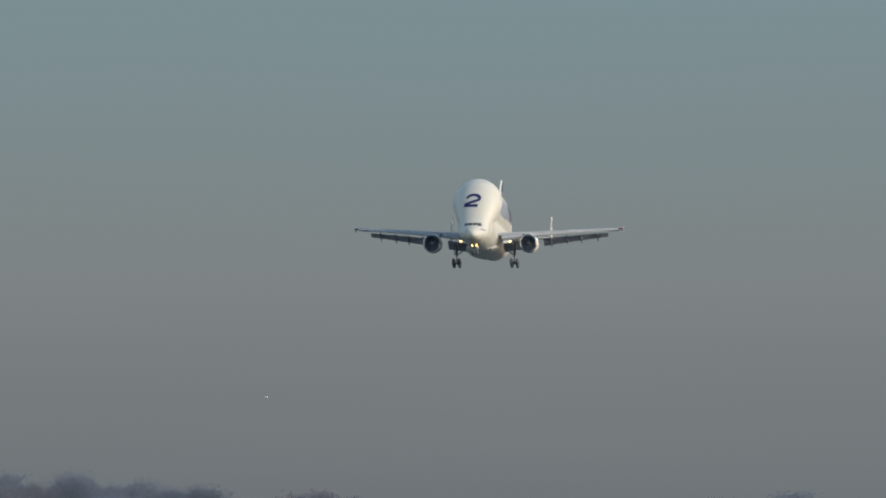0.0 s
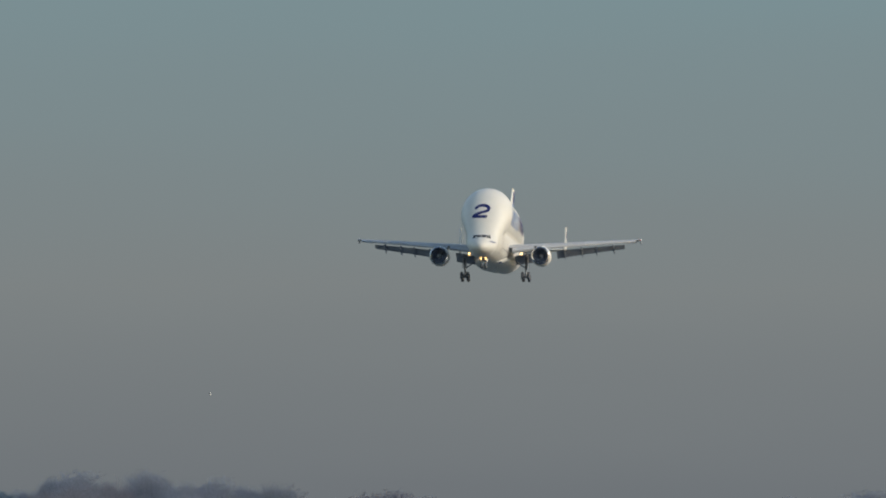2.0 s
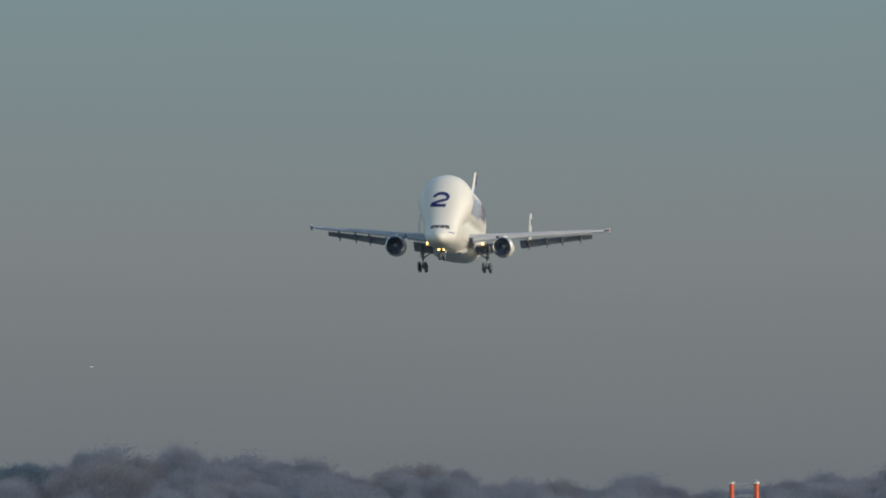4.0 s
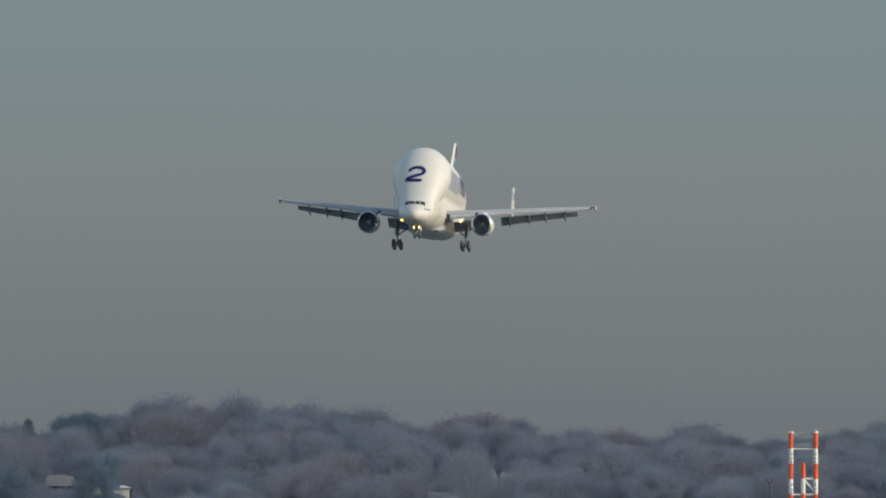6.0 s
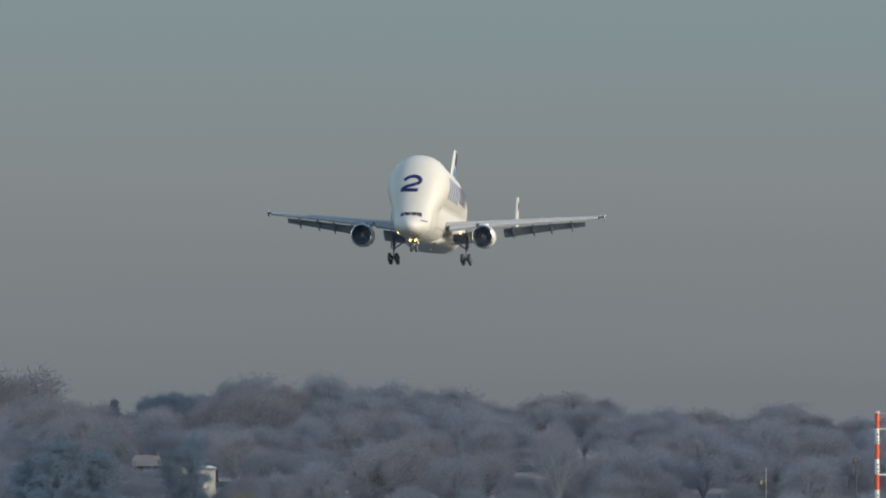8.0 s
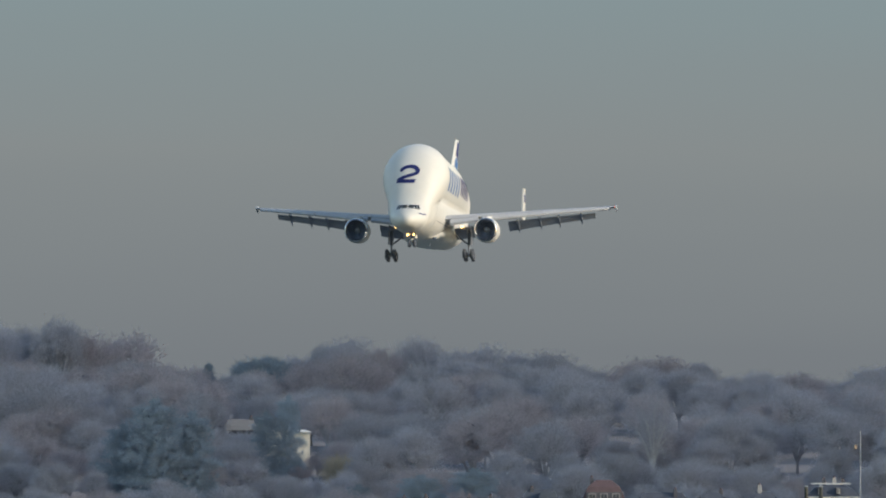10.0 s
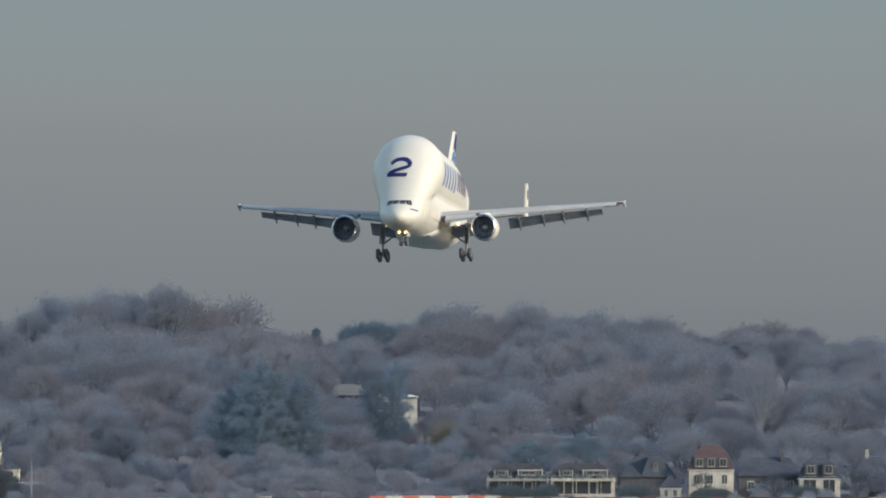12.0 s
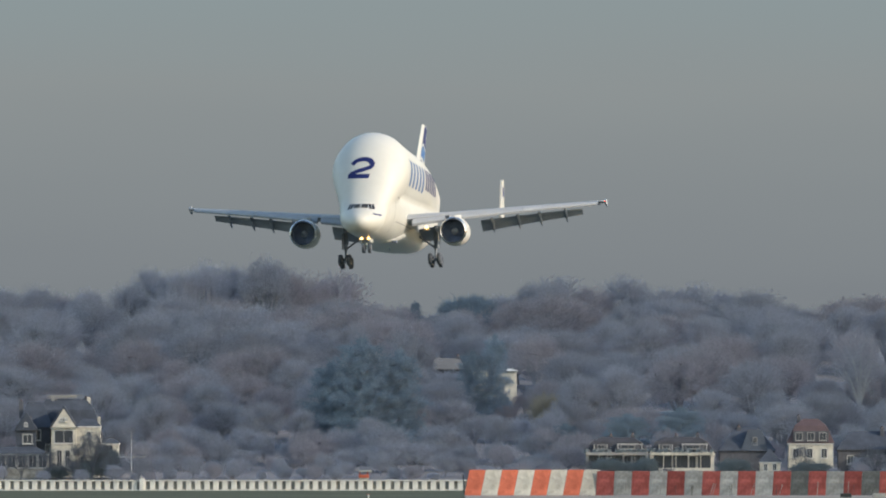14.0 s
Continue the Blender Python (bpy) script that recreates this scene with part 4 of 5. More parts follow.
def house(x, y, z, w, d, h, wall_mat, label, roof="hip", roof_h=3.5, roof_mat=None, windows=(), over=0.4, chimneys=(), ridge=0.5, dormers=(), turn=0.0, trim=None):
    root = base("house", Matrix.Translation((x, y, z)) @ Matrix.Rotation(radians(turn), 4, "Z"))
    tagged(root, label, "house")
    wall = part("wall", box((w, d, h + 5.0), (0, d / 2, h / 2 - 2.5), 0.03), wall_mat, root)
    part("cornice", box((w + 0.4, d + 0.4, 0.28), (0, d / 2, h - 0.12), 0.03), STONEDARK if wall_mat in (BRICK, SLATE) else TRIM, root)
    rm = roof_mat or SLATE
    e, b = over, bmesh.new()
    low = [(-w / 2 - e, -e, h + 0.03), (w / 2 + e, -e, h + 0.03), (w / 2 + e, d + e, h + 0.03), (-w / 2 - e, d + e, h + 0.03)]
    if roof == "mansard":
        i = 1.3
        mid = [(-w / 2 + i, i, h + roof_h * 0.72), (w / 2 - i, i, h + roof_h * 0.72), (w / 2 - i, d - i, h + roof_h * 0.72), (-w / 2 + i, d - i, h + roof_h * 0.72)]
        topr = [(-w / 2 + 3, d / 2 - 1, h + roof_h), (w / 2 - 3, d / 2 - 1, h + roof_h), (w / 2 - 3, d / 2 + 1, h + roof_h), (-w / 2 + 3, d / 2 + 1, h + roof_h)]
        b = loft([low, mid, topr])
    elif roof == "hip":
        q = w * ridge / 2
        topr = [(-q, d / 2 - 0.1, h + roof_h), (q, d / 2 - 0.1, h + roof_h), (q, d / 2 + 0.1, h + roof_h), (-q, d / 2 + 0.1, h + roof_h)]
        b = loft([low, topr])
    else:
        topr = [(-0.1, -e, h + roof_h), (0.1, -e, h + roof_h), (0.1, d + e, h + roof_h), (-0.1, d + e, h + roof_h)]
        b = loft([low, topr])
        g = bmesh.new()
        vs = [g.verts.new(p) for p in ((-w / 2, -e - 0.02, h), (w / 2, -e - 0.02, h), (0, -e - 0.02, h + roof_h - 0.5))]
        g.faces.new(vs)
        ex = bmesh.ops.extrude_face_region(g, geom=g.faces[:])
        bmesh.ops.translate(g, vec=(0, -0.1, 0), verts=[v for v in ex["geom"] if isinstance(v, bmesh.types.BMVert)])
        bmesh.ops.recalc_face_normals(g, faces=g.faces)
        part("gable", g, wall_mat, root)
    rf = part("roof", b, rm, root, "red tiled roof" if rm is REDTILE else "dark slate roof")
    for cx, cy, ch in chimneys:
        c = part("chimney", box((0.8, 0.7, ch + 3), (cx, cy, h + roof_h + (ch - 3) / 2 - 0.3), 0.04), BRICK if ch < 1.5 else DULL, rf, "chimney stack")
        part("chimney_pot", tube((cx, cy, h + roof_h + ch - 0.3), (cx, cy, h + roof_h + ch + 0.1), 0.2, 0.16, 8), REDTILE, c)
    for dx, dz, dw, dh in dormers:
        dm = part("dormer", box((dw, 2.4, dh), (dx, 1.2 - e, h + dz), 0.05), STONEDARK, rf, "grey dormer")
        add_window(dm, dx, h + dz, dw * 0.62, dh * 0.75, -e, DULL)
    for wx, wz, ww, wh in windows:
        add_window(wall, wx, wz, ww, wh, -over - 0.13 if roof == "gable" and wz > h else -0.01, trim)
    return root


B = -2.0   # foot of the houses on the bank
# gabled villa
main = house(-76.34, 3216, B, 14.2, 9, 5.76 - B, PLASTER, "cream rendered villa under a tall dark roof", "mansard", 13.53 - 5.76, SLATE, [(3.2, 3.0, 1.2, 1.9), (5.4, 3.0, 1.2, 1.9), (3.4, 6.6, 1.1, 1.7), (5.6, 6.6, 1.1, 1.7)], 0.4, [(4.0, 3.6, 0.5)])
part("roof_deck", box((5.4, 1.6, 0.5), (-0.6, 4.0, 13.64 - B + 0.3), 0.06), DULL, main, "pale roof deck rail")
for dx_, dz_ in ((-2.6, 0.2), (4.6, 0.1)):
    part("roof_stack", box((0.7, 0.6, 1.7 + dz_), (dx_, 3.4, 13.53 - B - 0.6), 0.05), PLASTER if dx_ > 0 else DULL, main, "pale chimney stack")
part("deck_rail", box((7.4, 0.08, 0.10), (-0.2, 3.0, 14.21 - B), 0.0), DULL, main, "thin roof deck rail")
for dx_ in (-3.6, -1.9, -0.2, 1.5, 3.2):
    part("rail_post", box((0.08, 0.08, 1.0), (dx_, 3.0, 13.76 - B), 0.0), DULL, main)
part("corner_wall", box((0.6, 0.4, 5.6), (6.75, -0.2, 7.1 - B), 0.05), PLASTER, main, "cream corner pilaster")
villa = house(-76.54, 3210, B, 5.0, 6, 7.70 - B, PLASTER, "cream gabled villa front with dark loggia", "gable", 12.03 - 7.70, SLATE,
              [(-0.9, 3.4, 1.1, 3.6), (0.75, 3.4, 1.1, 3.6), (0, 5.87 - B, 3.9, 2.7), (-0.55, 9.29 - B, 0.5, 0.7), (0, 9.41 - B, 0.5, 0.9), (0.55, 9.29 - B, 0.5, 0.7)], 0.45)
house(-71.6, 3211, B, 4.8, 5, 7.9 - B, PLASTER, "cream villa bay behind bare branches", "hip", 1.6, SLATE, [(-1.2, 2.9, 1.0, 2.0), (0.1, 8.3, 0.9, 1.3), (-1.0, 6.0, 0.9, 1.4)], 0.15, (), 0.5)
house(-82.46, 3214, B, 6.4, 7, 7.70 - B, BRICK, "dark brick villa wing with steep slate roof", "hip", 12.84 - 7.70, SLATE, [(0.4, 6.21 - B, 1.6, 2.2), (2.6, 5.4, 1.0, 2.0)], 0.4, [(-2.9, 3, 0.5)], 0.5, [(-1.4, 1.6, 1.3, 1.5)])
house(-84.16, 3209, B, 4.0, 4, 7.12 - B, SLATE, "steep dark gable of the brick villa wing", "gable", 3.6, SLATE, [(0.3, 5.41 - B, 2.0, 2.0), (0, 8.38 - B, 0.7, 0.8)], 0.4)
house(-86.13, 3206, B, 13.0, 6, 2.34 - B, paint("brown_weathered_boards", (0.44, 0.405, 0.35), 0.9, vary=0.45, scale=0.9, fine=6), "low weathered house with a glazed veranda front", "hip", 1.5, SLATE, [(-5, 3.0, 1.7, 2.9), (-2.9, 3.0, 1.7, 2.9), (-0.8, 3.0, 1.7, 2.9), (1.3, 3.0, 1.7, 2.9), (3.4, 3.0, 1.7, 2.9), (5.4, 3.0, 1.7, 2.9)], 0.5, (), 0.6)
house(-67.12, 3212, B, 3.2, 6, 4.50 - B, PLASTER, "small cream outbuilding beside the villa", "hip", 1.0, SLATE, [(-0.3, 5.4, 1.6, 1.6), (-0.2, 2.6, 1.6, 1.6)], 0.3, (), 0.3)
# white house half hidden by the cedar, up the slope
house(10.88, 3365, ground_z(10.88, 3365), 9.4, 8, 19.77 - ground_z(10.88, 3365), PLASTER, "white flat-topped house half hidden by a cedar", "hip", 0.5, TRIM,
              [(-2.6, 6.6, 1.2, 1.7), (-0.2, 6.6, 1.2, 1.7), (-2.6, 3.0, 1.2, 1.7)], 0.5, (), 0.8)
house(1.0, 3405, ground_z(1.0, 3405), 7.4, 6, 20.30 - ground_z(1.0, 3405), BRICK, "brown lodge under a pale roof among trees", "hip", 2.4, paint("pale_weathered_roof", (0.15, 0.15, 0.155), 0.8, vary=0.15, scale=0.4), [(-1.5, 3, 1.2, 1.5)], 0.4, [(2.2, 3, 0.8)], 0.7)
# terrace pair with balconies; the left one's shade is put into its grey walls
for uu, ww, wall_, kept in ((1092, 12.6, DULL, "terrace house with shade in its grey wall colour, glazed balcony front"), (1207, 13.0, PLASTER, "cream terrace house with a glazed balcony front")):
    hx = (uu - 784) * 3212 / 28140
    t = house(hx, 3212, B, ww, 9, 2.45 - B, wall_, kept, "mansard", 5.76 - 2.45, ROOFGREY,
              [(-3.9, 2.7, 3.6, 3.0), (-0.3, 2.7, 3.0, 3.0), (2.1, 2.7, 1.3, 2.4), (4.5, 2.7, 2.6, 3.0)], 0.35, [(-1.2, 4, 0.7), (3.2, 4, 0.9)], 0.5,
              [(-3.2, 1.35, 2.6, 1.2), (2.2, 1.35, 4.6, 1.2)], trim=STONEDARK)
    bal = part("balcony", box((ww * 0.98, 1.3, 0.22), (0, -0.7, 1.0), 0.03), wall_, t, "balcony slab")
    for k in range(6):
        part("balcony_post", box((0.22 if k in (0, 5) else 0.12, 0.16, 4.0), (ww * 0.48 * (k / 2.5 - 1), -1.25, 3.0)), wall_, bal)
    part("parapet", box((ww * 1.0, 0.4, 0.62), (0, -1.0, 2.45 - B - 0.05), 0.06), wall_, t, "stained roof terrace parapet")
    part("railing", box((ww * 0.94, 0.06, 0.55), (0, -1.35, 1.3), 0.0), wall_, bal)
    for k in range(9):
        px_ = ww * (k / 8 - 0.5) * 0.94 + 0.3 * math.sin(k * 2.3 + uu)
        pb = bmesh.new()
        rr_ = random.Random(uu + k)
        for _ in range(60):
            p_ = Vector((px_ + rr_.gauss(0, 0.3), -1.0 + rr_.gauss(0, 0.2), 2.45 - B + 0.25 + abs(rr_.gauss(0, 0.3))))
            spray(pb, p_, Vector((rr_.gauss(0, 1), rr_.gauss(0, 1), rr_.gauss(0.6, 1))).normalized(), 0.4, 0.12, rr_)
        part("planter_shrub", pb, IVY, t, "dark clipped planter shrub")
    for k, px_ in enumerate((-4.6, -2.0, 0.2, 3.0, 5.0)):
        part("pergola_post", box((0.12, 0.12, 1.7), (px_, -0.3, 2.45 - B + 1.0)), TRIM, t)
    part("pergola_beam", box((ww * 0.42, 0.14, 0.14), (2.6, -0.3, 2.45 - B + 1.9)), TRIM, t, "pale pergola beam")
# dark gabled house, a white one with red mansard, and their neighbours
dark = house(61.49, 3216, B, 11.0, 9, 5.0, BRICK, "dark house with steep half-hipped roof", "hip", 7.70 - B - 5.0, SLATE, [], 0.4, [(-1.6, 4, 0.5)], 0.42)
part("blue_gable", loft([[(-1.2, -0.2, 5.2), (4.2, -0.2, 5.2), (4.2, 2.4, 5.2), (-1.2, 2.4, 5.2)], [(0.2, 0.9, 9.2), (3.1, 0.9, 9.2), (3.1, 3.2, 9.2), (0.2, 3.2, 9.2)]]), paint("blue_grey_slates", (0.065, 0.08, 0.105), 0.8, vary=0.2, scale=0.6, fine=10), dark, "blue-grey slated half-hipped gable")
add_window(dark, 1.6, 7.0, 0.9, 1.5, 0.25, DULL)
house(66.01, 3208, B, 4.1, 4, 0.74 - B, PLASTER, "small cream porch house with pointed roof", "hip", 2.6, SLATE, [(-0.9, 1.7, 0.9, 1.5), (0.9, 1.7, 0.9, 1.5)], 0.3, (), 0.1)
house(74.35, 3214, B, 9.0, 8, 4.50 - B, PLASTER, "white villa with a faded red mansard roof", "mansard", 5.0, REDTILE, [(-3.0, 4.5, 1.3, 2.0), (-0.2, 4.5, 1.3, 2.0), (2.7, 4.5, 1.3, 2.0), (-3.0, 1.2, 1.3, 2.0), (2.7, 1.2, 1.3, 2.0)], 0.3, [(-2.4, 4, 0.8)], 0.5, [(-2.4, 1.4, 2.38, 2.2), (0, 1.4, 2.38, 2.2), (2.4, 1.4, 2.38, 2.2)])
house(86.56, 3222, B, 13.0, 8, 5.2, BRICK, "dark low house behind the trees", "hip", 3.8, SLATE, [(-4, 3.2, 1.4, 1.8), (0, 3.2, 1.4, 1.8), (4, 3.2, 1.4, 1.8)], 0.4, [(2.5, 3, 1.0)], 0.6)
house(96.28, 3214, B, 8.2, 8, 2.67 - B, PLASTER, "cream house with large glazed bays and slate mansard", "mansard", 4.4, SLATE, [(-2.0, 3.4, 2.8, 3.4), (1.9, 3.4, 2.6, 3.4)], 0.3, [(1.8, 3.5, 0.7)], 0.5, [(-1.8, 1.8, 2.6, 2.2), (1.8, 1.8, 2.6, 2.2)])
house(107.44, 3230, B, 8.0, 8, 5.0, BRICK, "dark cottage with pale chimney behind bare trees", "hip", 4.2, SLATE, [(0, 3, 1.3, 1.7)], 0.4, [(-1.0, 3.8, 1.6)], 0.4)
yellow = house(120.76, 3212, B, 10.2, 8, 6.10 - B, YELLOW, "yellow plaster house with slate mansard and chimneys", "mansard", 8.50 - 6.10, SLATE, [(-3.2, 7.0, 1.8, 1.9), (0.4, 7.0, 2.2, 1.9), (3.6, 7.0, 1.8, 1.9), (-3.2, 3.4, 1.8, 1.9), (0.4, 3.4, 2.2, 1.9)], 0.3, [(-1.9, 3.6, 1.4), (0.2, 3.6, 1.7), (1.9, 3.6, 1.2)], 0.5, [(-2.8, 1.2, 1.0, 1.3), (0.9, 1.2, 1.0, 1.3)])
part("roof_rail", box((8.0, 0.2, 0.25), (-0.6, 2.0, 8.72 - B), 0.0), TRIM, yellow, "white roof rail")

# ---- airfield ----
SIGNALRED = paint("orange_red_panel", (0.52, 0.14, 0.085), 0.75, vary=0.28, scale=1.1, fine=5, by_object=0.14, spec=0.2)
# red and chalk copies for the second run, its shade put into the paint
SHADERED = paint("shaded_red_panel", (0.38, 0.10, 0.085), 0.75, vary=0.35, scale=0.9, fine=4, by_object=0.2, spec=0.15)
DARKPANEL = paint("dark_grey_panel", (0.19, 0.19, 0.18), 0.85, vary=0.34, scale=0.9, fine=4, by_object=0.2, spec=0.1)
SHADECHALK = paint("shaded_stained_panel", (0.42, 0.40, 0.375), 0.85, vary=0.34, scale=0.9, fine=4, by_object=0.2, spec=0.15)
CHALK = paint("weathered_white_panel", (0.47, 0.455, 0.41), 0.8, vary=0.32, scale=1.1, fine=5, by_object=0.14, spec=0.2)
POSTWHITE = paint("white_concrete", (0.66, 0.645, 0.60), 0.8, vary=0.10, scale=1.0, fine=8, by_object=0.06)
GREYWALL = paint("grey_concrete", (0.29, 0.285, 0.27), 0.85, vary=0.2, scale=1.0, fine=8)
DARKSTEEL = paint("dark_steel", (0.05, 0.052, 0.05), 0.5, 0.4, vary=0.2, scale=2)
MASTRED = paint("mast_red_paint", (0.72, 0.10, 0.03), 0.45, vary=0.10, scale=1.0)
MASTWHITE = paint("mast_white_paint", (0.78, 0.77, 0.74), 0.45, vary=0.10, scale=1.0)

# dike wall
dike = base("dike_fence", Matrix.Translation((0, 1650, 0)))
tagged(dike, "white concrete post fence along the river dike", "fence")
x0, x1 = -53.01, 6.80
part("base_beam", box((x1 - x0, 0.5, 0.14), ((x0 + x1) / 2, 0, 0.05)), POSTWHITE, dike)
part("top_rail", box((x1 - x0, 0.42, 0.13), ((x0 + x1) / 2, 0, 1.02), 0.02), POSTWHITE, dike, "white top rail")
part("back_panel", box((x1 - x0, 0.08, 0.85), ((x0 + x1) / 2, 0.16, 0.52)), GREYWALL, dike, "grey recessed wall panel")
post = mesh_of(box((0.56, 0.22, 0.84), (0, 0, 0), 0.03), "post", POSTWHITE)
n = int((x1 - x0) / 0.94)
for k in range(n):
    p = part("post", post, None, dike)
    p.location = (x0 + 0.3 + k * 0.94, -0.02, 0.53)
part("pillar", box((0.50, 0.6, 1.3), (-31.25, -0.05, 0.6), 0.03), POSTWHITE, dike, "stout pale pillar")

# striped jet barrier in two runs
barrier = base("striped_barrier", Matrix.Translation((2.03, 1500, 0.0)))
tagged(barrier, "orange-red and white striped panel barrier by the taxiway", "barrier")


def panel(w, h, lean, shear):
    b = bmesh.new()
    n = 4
    front, rear = [], []
    for off, store in ((0.0, front), (0.10, rear)):
        for i in range(2):
            for j in range(n + 1):
                k = j / n
                store.append(b.verts.new((i * w + shear * k, lean * k + off + 0.03 * math.sin(k * 9), h * k)))
    m = n + 1
    for j in range(n):
        b.faces.new((front[j], front[m + j], front[m + j + 1], front[j + 1]))
        b.faces.new((rear[j + 1], rear[m + j + 1], rear[m + j], rear[j]))
        b.faces.new((front[j + 1], rear[j + 1], rear[j], front[j]))
        b.faces.new((front[m + j], rear[m + j], rear[m + j + 1], front[m + j + 1]))
    b.faces.new((front[n], front[m + n], rear[m + n], rear[n]))
    bmesh.ops.recalc_face_normals(b, faces=b.faces)
    return b


a1, a2 = radians(8), radians(-13)
w1, w2 = 1.55 / math.cos(a1), 1.66 / math.cos(a2)
px, py = 0.0, 0.0
rs = random.Random(8)
front_stays = [mesh_of(tube((0, 0, 0), (lean_, 0.40, high_), 0.022, sides=5), "front_stay", mm) for lean_, high_, mm in ((0.30, 1.1, GREYWALL), (0.02, 1.3, GREYWALL), (0.45, 0.8, DARKSTEEL), (-0.10, 1.0, DARKSTEEL))]
for run, (ang, wid, count, hgt) in enumerate(((a1, w1, 8, 2.42), (a2, w2, 22, 2.30))):
    shapes = [mesh_of(panel(wid - 0.03, hgt, 0.5 if run == 0 else 0.25, 0.55 if run == 0 else 0.08), "panel", mm) for mm in ((SIGNALRED, CHALK) if run == 0 else (SHADERED, SHADECHALK, DARKPANEL))]
    stay = mesh_of(tube((0, 0.15, 0.1), (0, 0.9, hgt * 0.8), 0.06, sides=6), "stay", DARKSTEEL)
    for k in range(count):
        for nm, me in (("panel", shapes[2 if run == 1 and k in (11, 15, 19) else k % 2]), ("stay", stay)):
            o = part(nm, me, None, barrier)
            o.matrix_local = Matrix.Translation((px, py, 0.02)) @ Matrix.Rotation(ang, 4, "Z")
        if run == 1:
            for _ in range(rs.choice((0, 1, 1, 2))):
                o = part("front_stay", rs.choice(front_stays), None, barrier, "thin weathered stay")
                o.matrix_local = Matrix.Translation((px, py, 0.02)) @ Matrix.Rotation(ang, 4, "Z") @ Matrix.Translation((rs.uniform(0.2, 0.8) * wid, -0.3, 0))
        px += wid * math.cos(ang)
        py += wid * math.sin(ang)

# red and white antenna mast
mast = base("antenna_mast", Matrix.Translation((65.85, 1400, 0)))
tagged(mast, "red and white banded twin-tube antenna mast", "mast")
for x in (64.58 - 65.67, 66.77 - 65.67):
    pole = part("mast_tube", tube((x, 0, 0), (x, 0, 16.25), 0.15, sides=12), MASTWHITE, mast)
    z, k = 16.15, 0
    while z > 0.02:
        h = min(1.35, z)
        part("band", spun([(z - h, 0.20), (z, 0.20)], (x, 0, 0), "Z", 14, (True, True)), MASTRED if k % 2 == 0 else MASTWHITE, pole, "", True, 40)
        z -= h
        k += 1
    for zc in (14.3, 13.9, 13.6, 11.6, 11.2, 10.9, 8.9, 8.5, 6.2, 5.8):
        part("clamp", box((0.16, 0.12, 0.10), (x + (0.06 if x < 0 else -0.06), -0.20, zc), 0.02), DARKSTEEL, pole, "dark pipe clamp")
    part("cap", spun([(16.15, 0.24), (16.30, 0.24)], (x, 0, 0), "Z", 14, (True, True)), MASTWHITE, pole)
mid = part("mast_tube", tube((0, 0, 0), (0, 0, 13.46), 0.15, sides=12), MASTWHITE, mast)
z, k = 13.51, 0
while z > 0.02:
    h = min(1.35, z)
    part("band", spun([(z - h, 0.19), (z, 0.19)], (0, 0, 0), "Z", 14, (True, True)), MASTRED if k % 2 == 0 else MASTWHITE, mid, "", True, 40)
    z -= h
    k += 1
hw = 1.1
for z, xa, xb, mm, r in ((16.10, -hw, hw, WINGGREY, 0.05), (14.75, -hw - 0.3, hw + 0.1, MASTWHITE, 0.07), (14.95, -hw - 0.35, hw, STRUTGREY, 0.10), (12.12, 0, hw, MASTWHITE, 0.10), (10.72, -hw, hw, MASTWHITE, 0.09), (8.19, -hw, hw, MASTWHITE, 0.09), (5.70, -hw, hw, MASTWHITE, 0.09)):
    part("crossbar", tube((xa, -0.02, z), (xb, -0.02, z), r, sides=8), mm, mast)
part("brace", tube((0.1, -0.02, 12.02), (hw, -0.02, 10.82), 0.07, sides=8), MASTWHITE, mast)
part("platform", box((1.6, 0.8, 0.28), (0.1, 0.3, 15.10), 0.04), STRUTGREY, mast, "grey grating platform")
part("whip", tube((hw, 0, 16.25), (hw - 0.05, 0, 16.64), 0.05, 0.02, 6), STRUTGREY, mast)
part("aerial", tube((-0.05, 0, 15.25), (-0.05, 0, 16.05), 0.03, sides=6), STRUTGREY, mast)

# two dark lamp posts on the approach line
def approach_post(x):
    r = base("approach_post", Matrix.Translation((x, 1350, 0)))
    tagged(r, "dark steel approach light post", "post", "approach posts")
    part("shaft", tube((0, 0, 0), (0, 0, 6.45), 0.17, 0.16, 10), DARKSTEEL, r, "", True, 40)
    part("foot", box((0.6, 0.6, 0.2), (0, 0, 0.1), 0.03), GREYWALL, r)
    part("head", box((0.36, 0.36, 0.12), (0, 0, 6.45 + 0.05), 0.02), WINGGREY, r)
approach_post(48.41)
approach_post(49.65)

# red hoop marker and small white mast
hoop = base("hoop_marker", Matrix.Translation((67.38, 1500, 0)))
tagged(hoop, "dark red hoop marker on a thin pole", "marker")
part("pole", tube((0, 0, 0), (0, 0, 12.12), 0.035, sides=6), DARKSTEEL, hoop)
bm = bmesh.new()
for i in range(8):
    p, q = [(0.27 * math.sin(a), 0, 12.50 - 0.27 * math.cos(a)) for a in (radians(-140 + i * 35), radians(-140 + (i + 1) * 35))]
    tube(p, q, 0.07, sides=6, bm=bm)
part("hoop", bm, paint("dark_red_paint", (0.11, 0.025, 0.045), 0.5), hoop, "dark red hoop")
wm = base("white_mast", Matrix.Translation((123.69, 3150, -3.3)))
tagged(wm, "thin white mast on the river bank", "mast")
part("pole", tube((0, 0, 0), (0, 0, 19.07 + 3.3), 0.11, 0.07, 8), WINGGREY, wm)
part("instrument", box((0.5, 0.45, 0.9), (-1.0, 0, 15.9 + 3.3), 0.08), paint("tan_box", (0.35, 0.26, 0.18), 0.7), wm)
part("yard", tube((-1.1, 0, 16.4 + 3.3), (0.3, 0, 16.4 + 3.3), 0.06, sides=6), WINGGREY, wm)
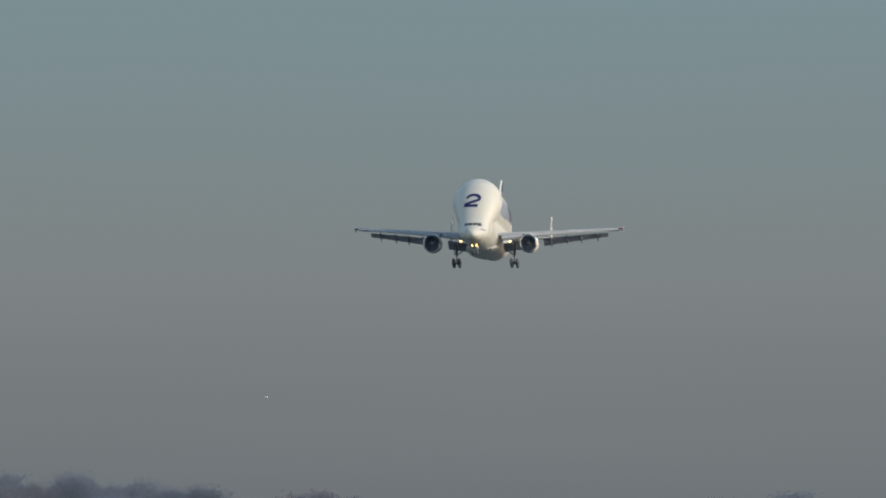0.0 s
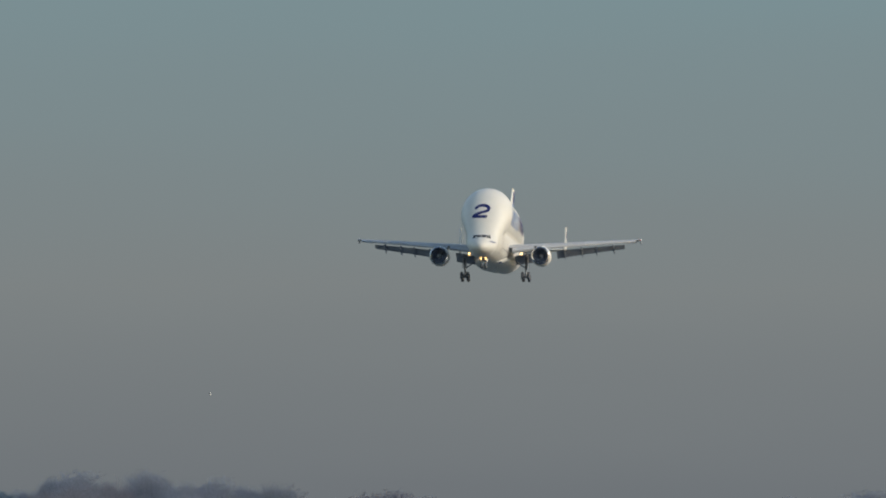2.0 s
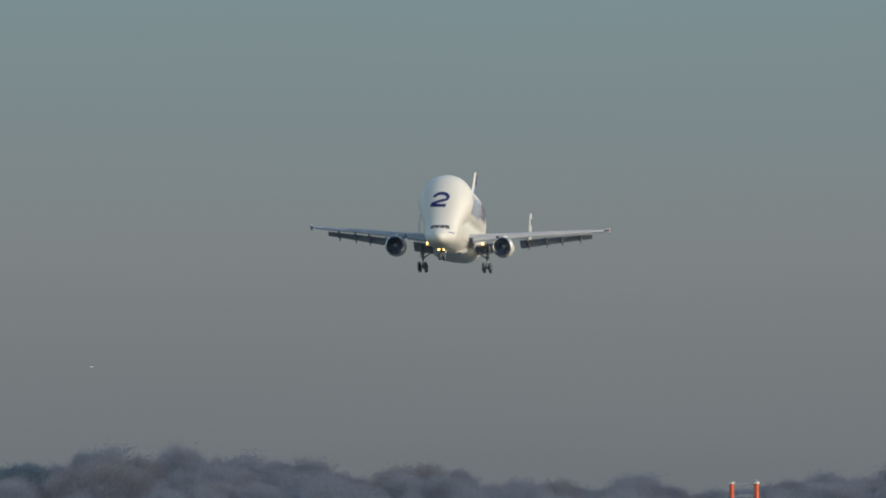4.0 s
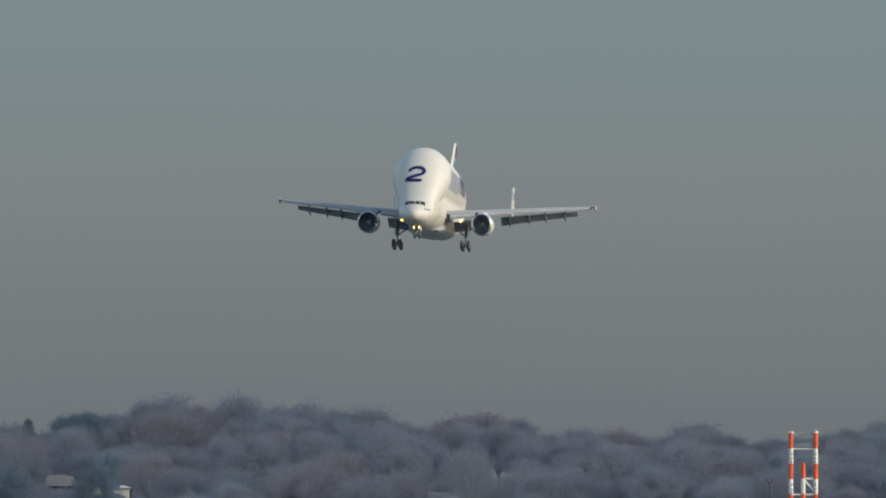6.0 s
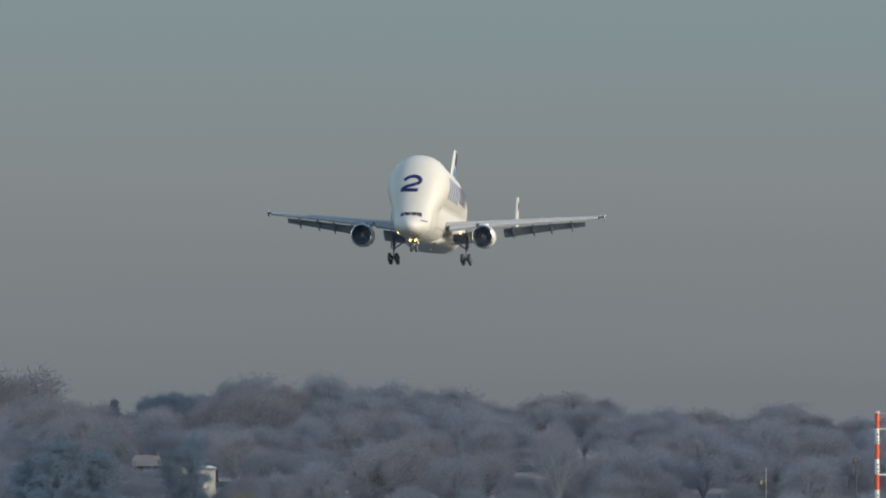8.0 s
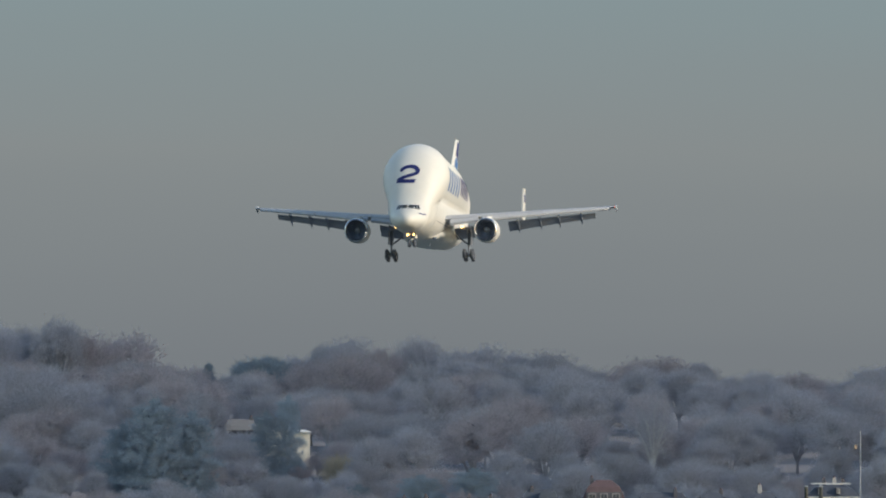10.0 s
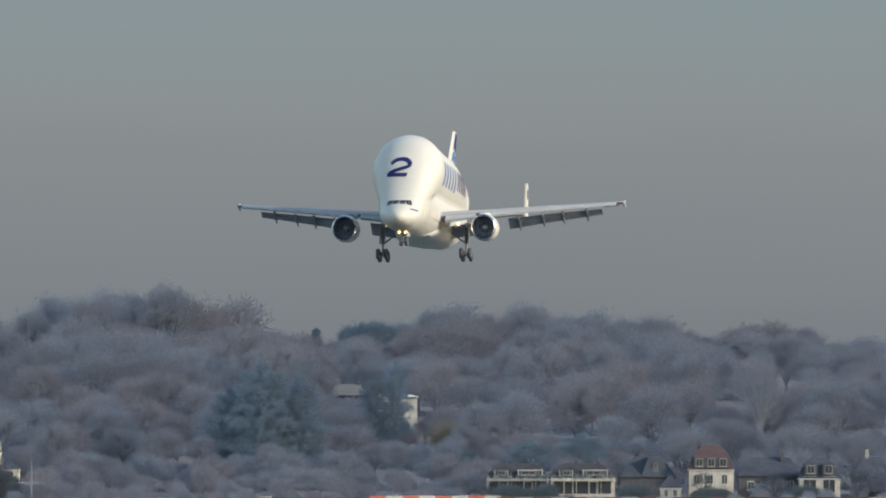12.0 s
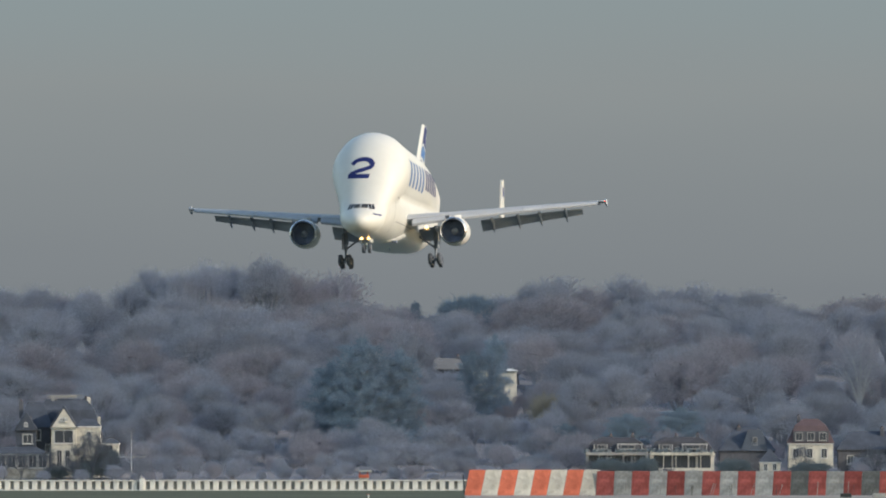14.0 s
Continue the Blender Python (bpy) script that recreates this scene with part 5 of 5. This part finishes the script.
# flagpole with a yard by the villa
fp = base("flagpole", Matrix.Translation((-62.67, 3195, -2.1)))
tagged(fp, "grey flagpole with a crossed yard", "flagpole")
part("pole", tube((0, 0, 0), (0, 0, 6.89 + 2.1), 0.10, 0.07, 8), WINGGREY, fp)
part("yard", tube((-2.8, 0, 1.78 + 2.1), (2.9, 0, 1.78 + 2.1), 0.09, 0.08, 8), WINGGREY, fp)
# beacon hut behind the dike
hut = base("beacon_hut", Matrix.Translation((-8.27, 1662, 0)))
tagged(hut, "small white and orange-red beacon hut", "hut")
part("cabin", box((1.0, 0.9, 1.5), (0, 0, 0.75), 0.04), CHALK, hut, "white cabin")
part("band", box((1.06, 0.96, 0.35), (0, 0, 1.45), 0.03), SIGNALRED, hut, "orange-red band")
part("roof", box((1.3, 1.2, 0.16), (0.12, 0, 1.98), 0.04), CHALK, hut)
for s in (-1, 1):
    part("roof_post", box((0.12, 0.12, 0.4), (0.4 * s, 0, 1.75)), SIGNALRED, hut)
part("aerial", tube((-0.6, 0, 0), (-0.6, 0, 2.4), 0.03, sides=6), WINGGREY, hut)
# taxiway sign boxes and marker
for u_, w_, mm, lab in ((1497, 1.0, DARKSTEEL, "black taxiway sign box"), (1556, 1.2, CHALK, "pale taxiway sign box")):
    sg = base("taxiway_sign", Matrix.Translation(((u_ - 784) * 1410 / 28140, 1410, 0.04)))
    tagged(sg, lab, "sign", "taxiway signs")
    part("face", box((w_, 0.2, 0.36), (0, 0, 0.30), 0.03), mm, sg)
    for s in (-1, 1):
        part("foot", box((0.06, 0.1, 0.14), (s * w_ * 0.35, 0, 0.06)), WINGGREY, sg)
mk = base("edge_marker", Matrix.Translation((-6.80, 1450, 0)))
tagged(mk, "small white edge marker post in the grass", "marker")
part("stake", box((0.14, 0.1, 0.26), (0, 0, 0.12), 0.02), MASTWHITE, mk)
part("cap", box((0.17, 0.13, 0.05), (0, 0, 0.27), 0.01), MASTRED, mk)


# ---- gull ----
def gull_bird():
    g = base("gull")
    tagged(g, "white gull gliding over the river", "bird")
    part("body", spun([(-0.28, 0.01), (-0.22, 0.05), (-0.05, 0.10), (0.15, 0.08), (0.33, 0.02)], (0, 0, 0), "X", 12, (True, True)), MASTWHITE, g, "", True)
    part("tail", box((0.22, 0.12, 0.02), (0.38, 0, 0.01)), MASTWHITE, g)
    part("beak", tube((-0.28, 0, 0), (-0.36, 0, -0.01), 0.02, 0.005, 6), MASTRED, g)
    for s in (1, -1):
        rr = [[(x0 + dx, s * y_, z_ + dz) for dx, dz in ((-c, 0), (0, 0.02), (c, 0), (0, -0.015))] for y_, z_, x0, c in ((0.05, 0.05, -0.02, 0.13), (0.35, 0.16, -0.05, 0.12), (0.68, 0.10, 0.10, 0.03))]
        part("wing", loft(rr), MASTWHITE, g, "white wing with grey top", True)
    return g


gull = gull_bird()

# seconds, x, y, z of the point midway between the wing tips, roll, pitch
FLIGHT = [
    (0, 99.14, 2631.2, 72.56, 0.00, 3.80),
    (0.5, 95.46, 2597.5, 71.21, 0.37, 3.80),
    (1, 91.65, 2563.9, 69.80, 0.36, 3.80),
    (1.5, 87.96, 2530.2, 68.54, 0.18, 3.80),
    (2, 84.07, 2496.6, 67.30, -0.18, 3.60),
    (2.5, 80.33, 2462.9, 65.93, -0.53, 3.40),
    (3, 76.45, 2429.3, 64.51, -0.71, 3.20),
    (5.5, 57.43, 2261.1, 56.55, -0.84, 2.80),
    (6, 53.48, 2227.4, 54.70, -1.46, 2.75),
    (6.5, 49.75, 2193.8, 52.94, -1.59, 2.70),
    (7, 46.05, 2160.1, 51.10, -1.57, 2.73),
    (7.5, 42.38, 2126.5, 49.52, -1.26, 2.77),
    (8, 38.74, 2092.8, 47.63, -0.80, 2.80),
    (10.5, 20.96, 1924.6, 39.85, 0.31, 3.13),
    (11, 17.25, 1890.9, 38.32, 0.44, 3.20),
    (11.5, 13.81, 1857.3, 36.78, 0.30, 3.27),
    (12, 10.08, 1823.6, 35.22, 0.41, 3.33),
    (12.5, 6.44, 1790.0, 33.89, 0.53, 3.40),
    (13, 2.73, 1756.3, 32.59, 0.63, 3.20),
    (13.5, -0.89, 1722.7, 31.33, 0.62, 3.00),
    (14, -4.78, 1689.0, 30.13, 0.96, 2.80),
]
TIP_MID = (0.0, 31.3, 2.20)
HEADING = 7.55


def motions():
    rows = []
    for t, x, y, z, roll, nose_up in FLIGHT:
        m = Matrix.Translation((x, y, z)) @ pose(0, 0, 0, -nose_up, -roll, -HEADING) @ Matrix.Translation([-c for c in TIP_MID])
        rows.append((t, m))
    walk(aircraft, rows)
    walk(gull, [(0, pose(68.5, 2900, 48.7, 0, 0, 0)), (1.5, pose(51.1, 2900, 49.3, 0, 0, 0)), (3, pose(31.6, 2900, 49.0, 0, 0, 0)), (5.3, pose(-2.8, 2900, 49.2, 0, 0, 0)), (8, pose(-45.8, 2900, 49.4, 0, 0, 0)), (14, pose(-142.6, 2900, 49.9, 0, 0, 0))])


motions()
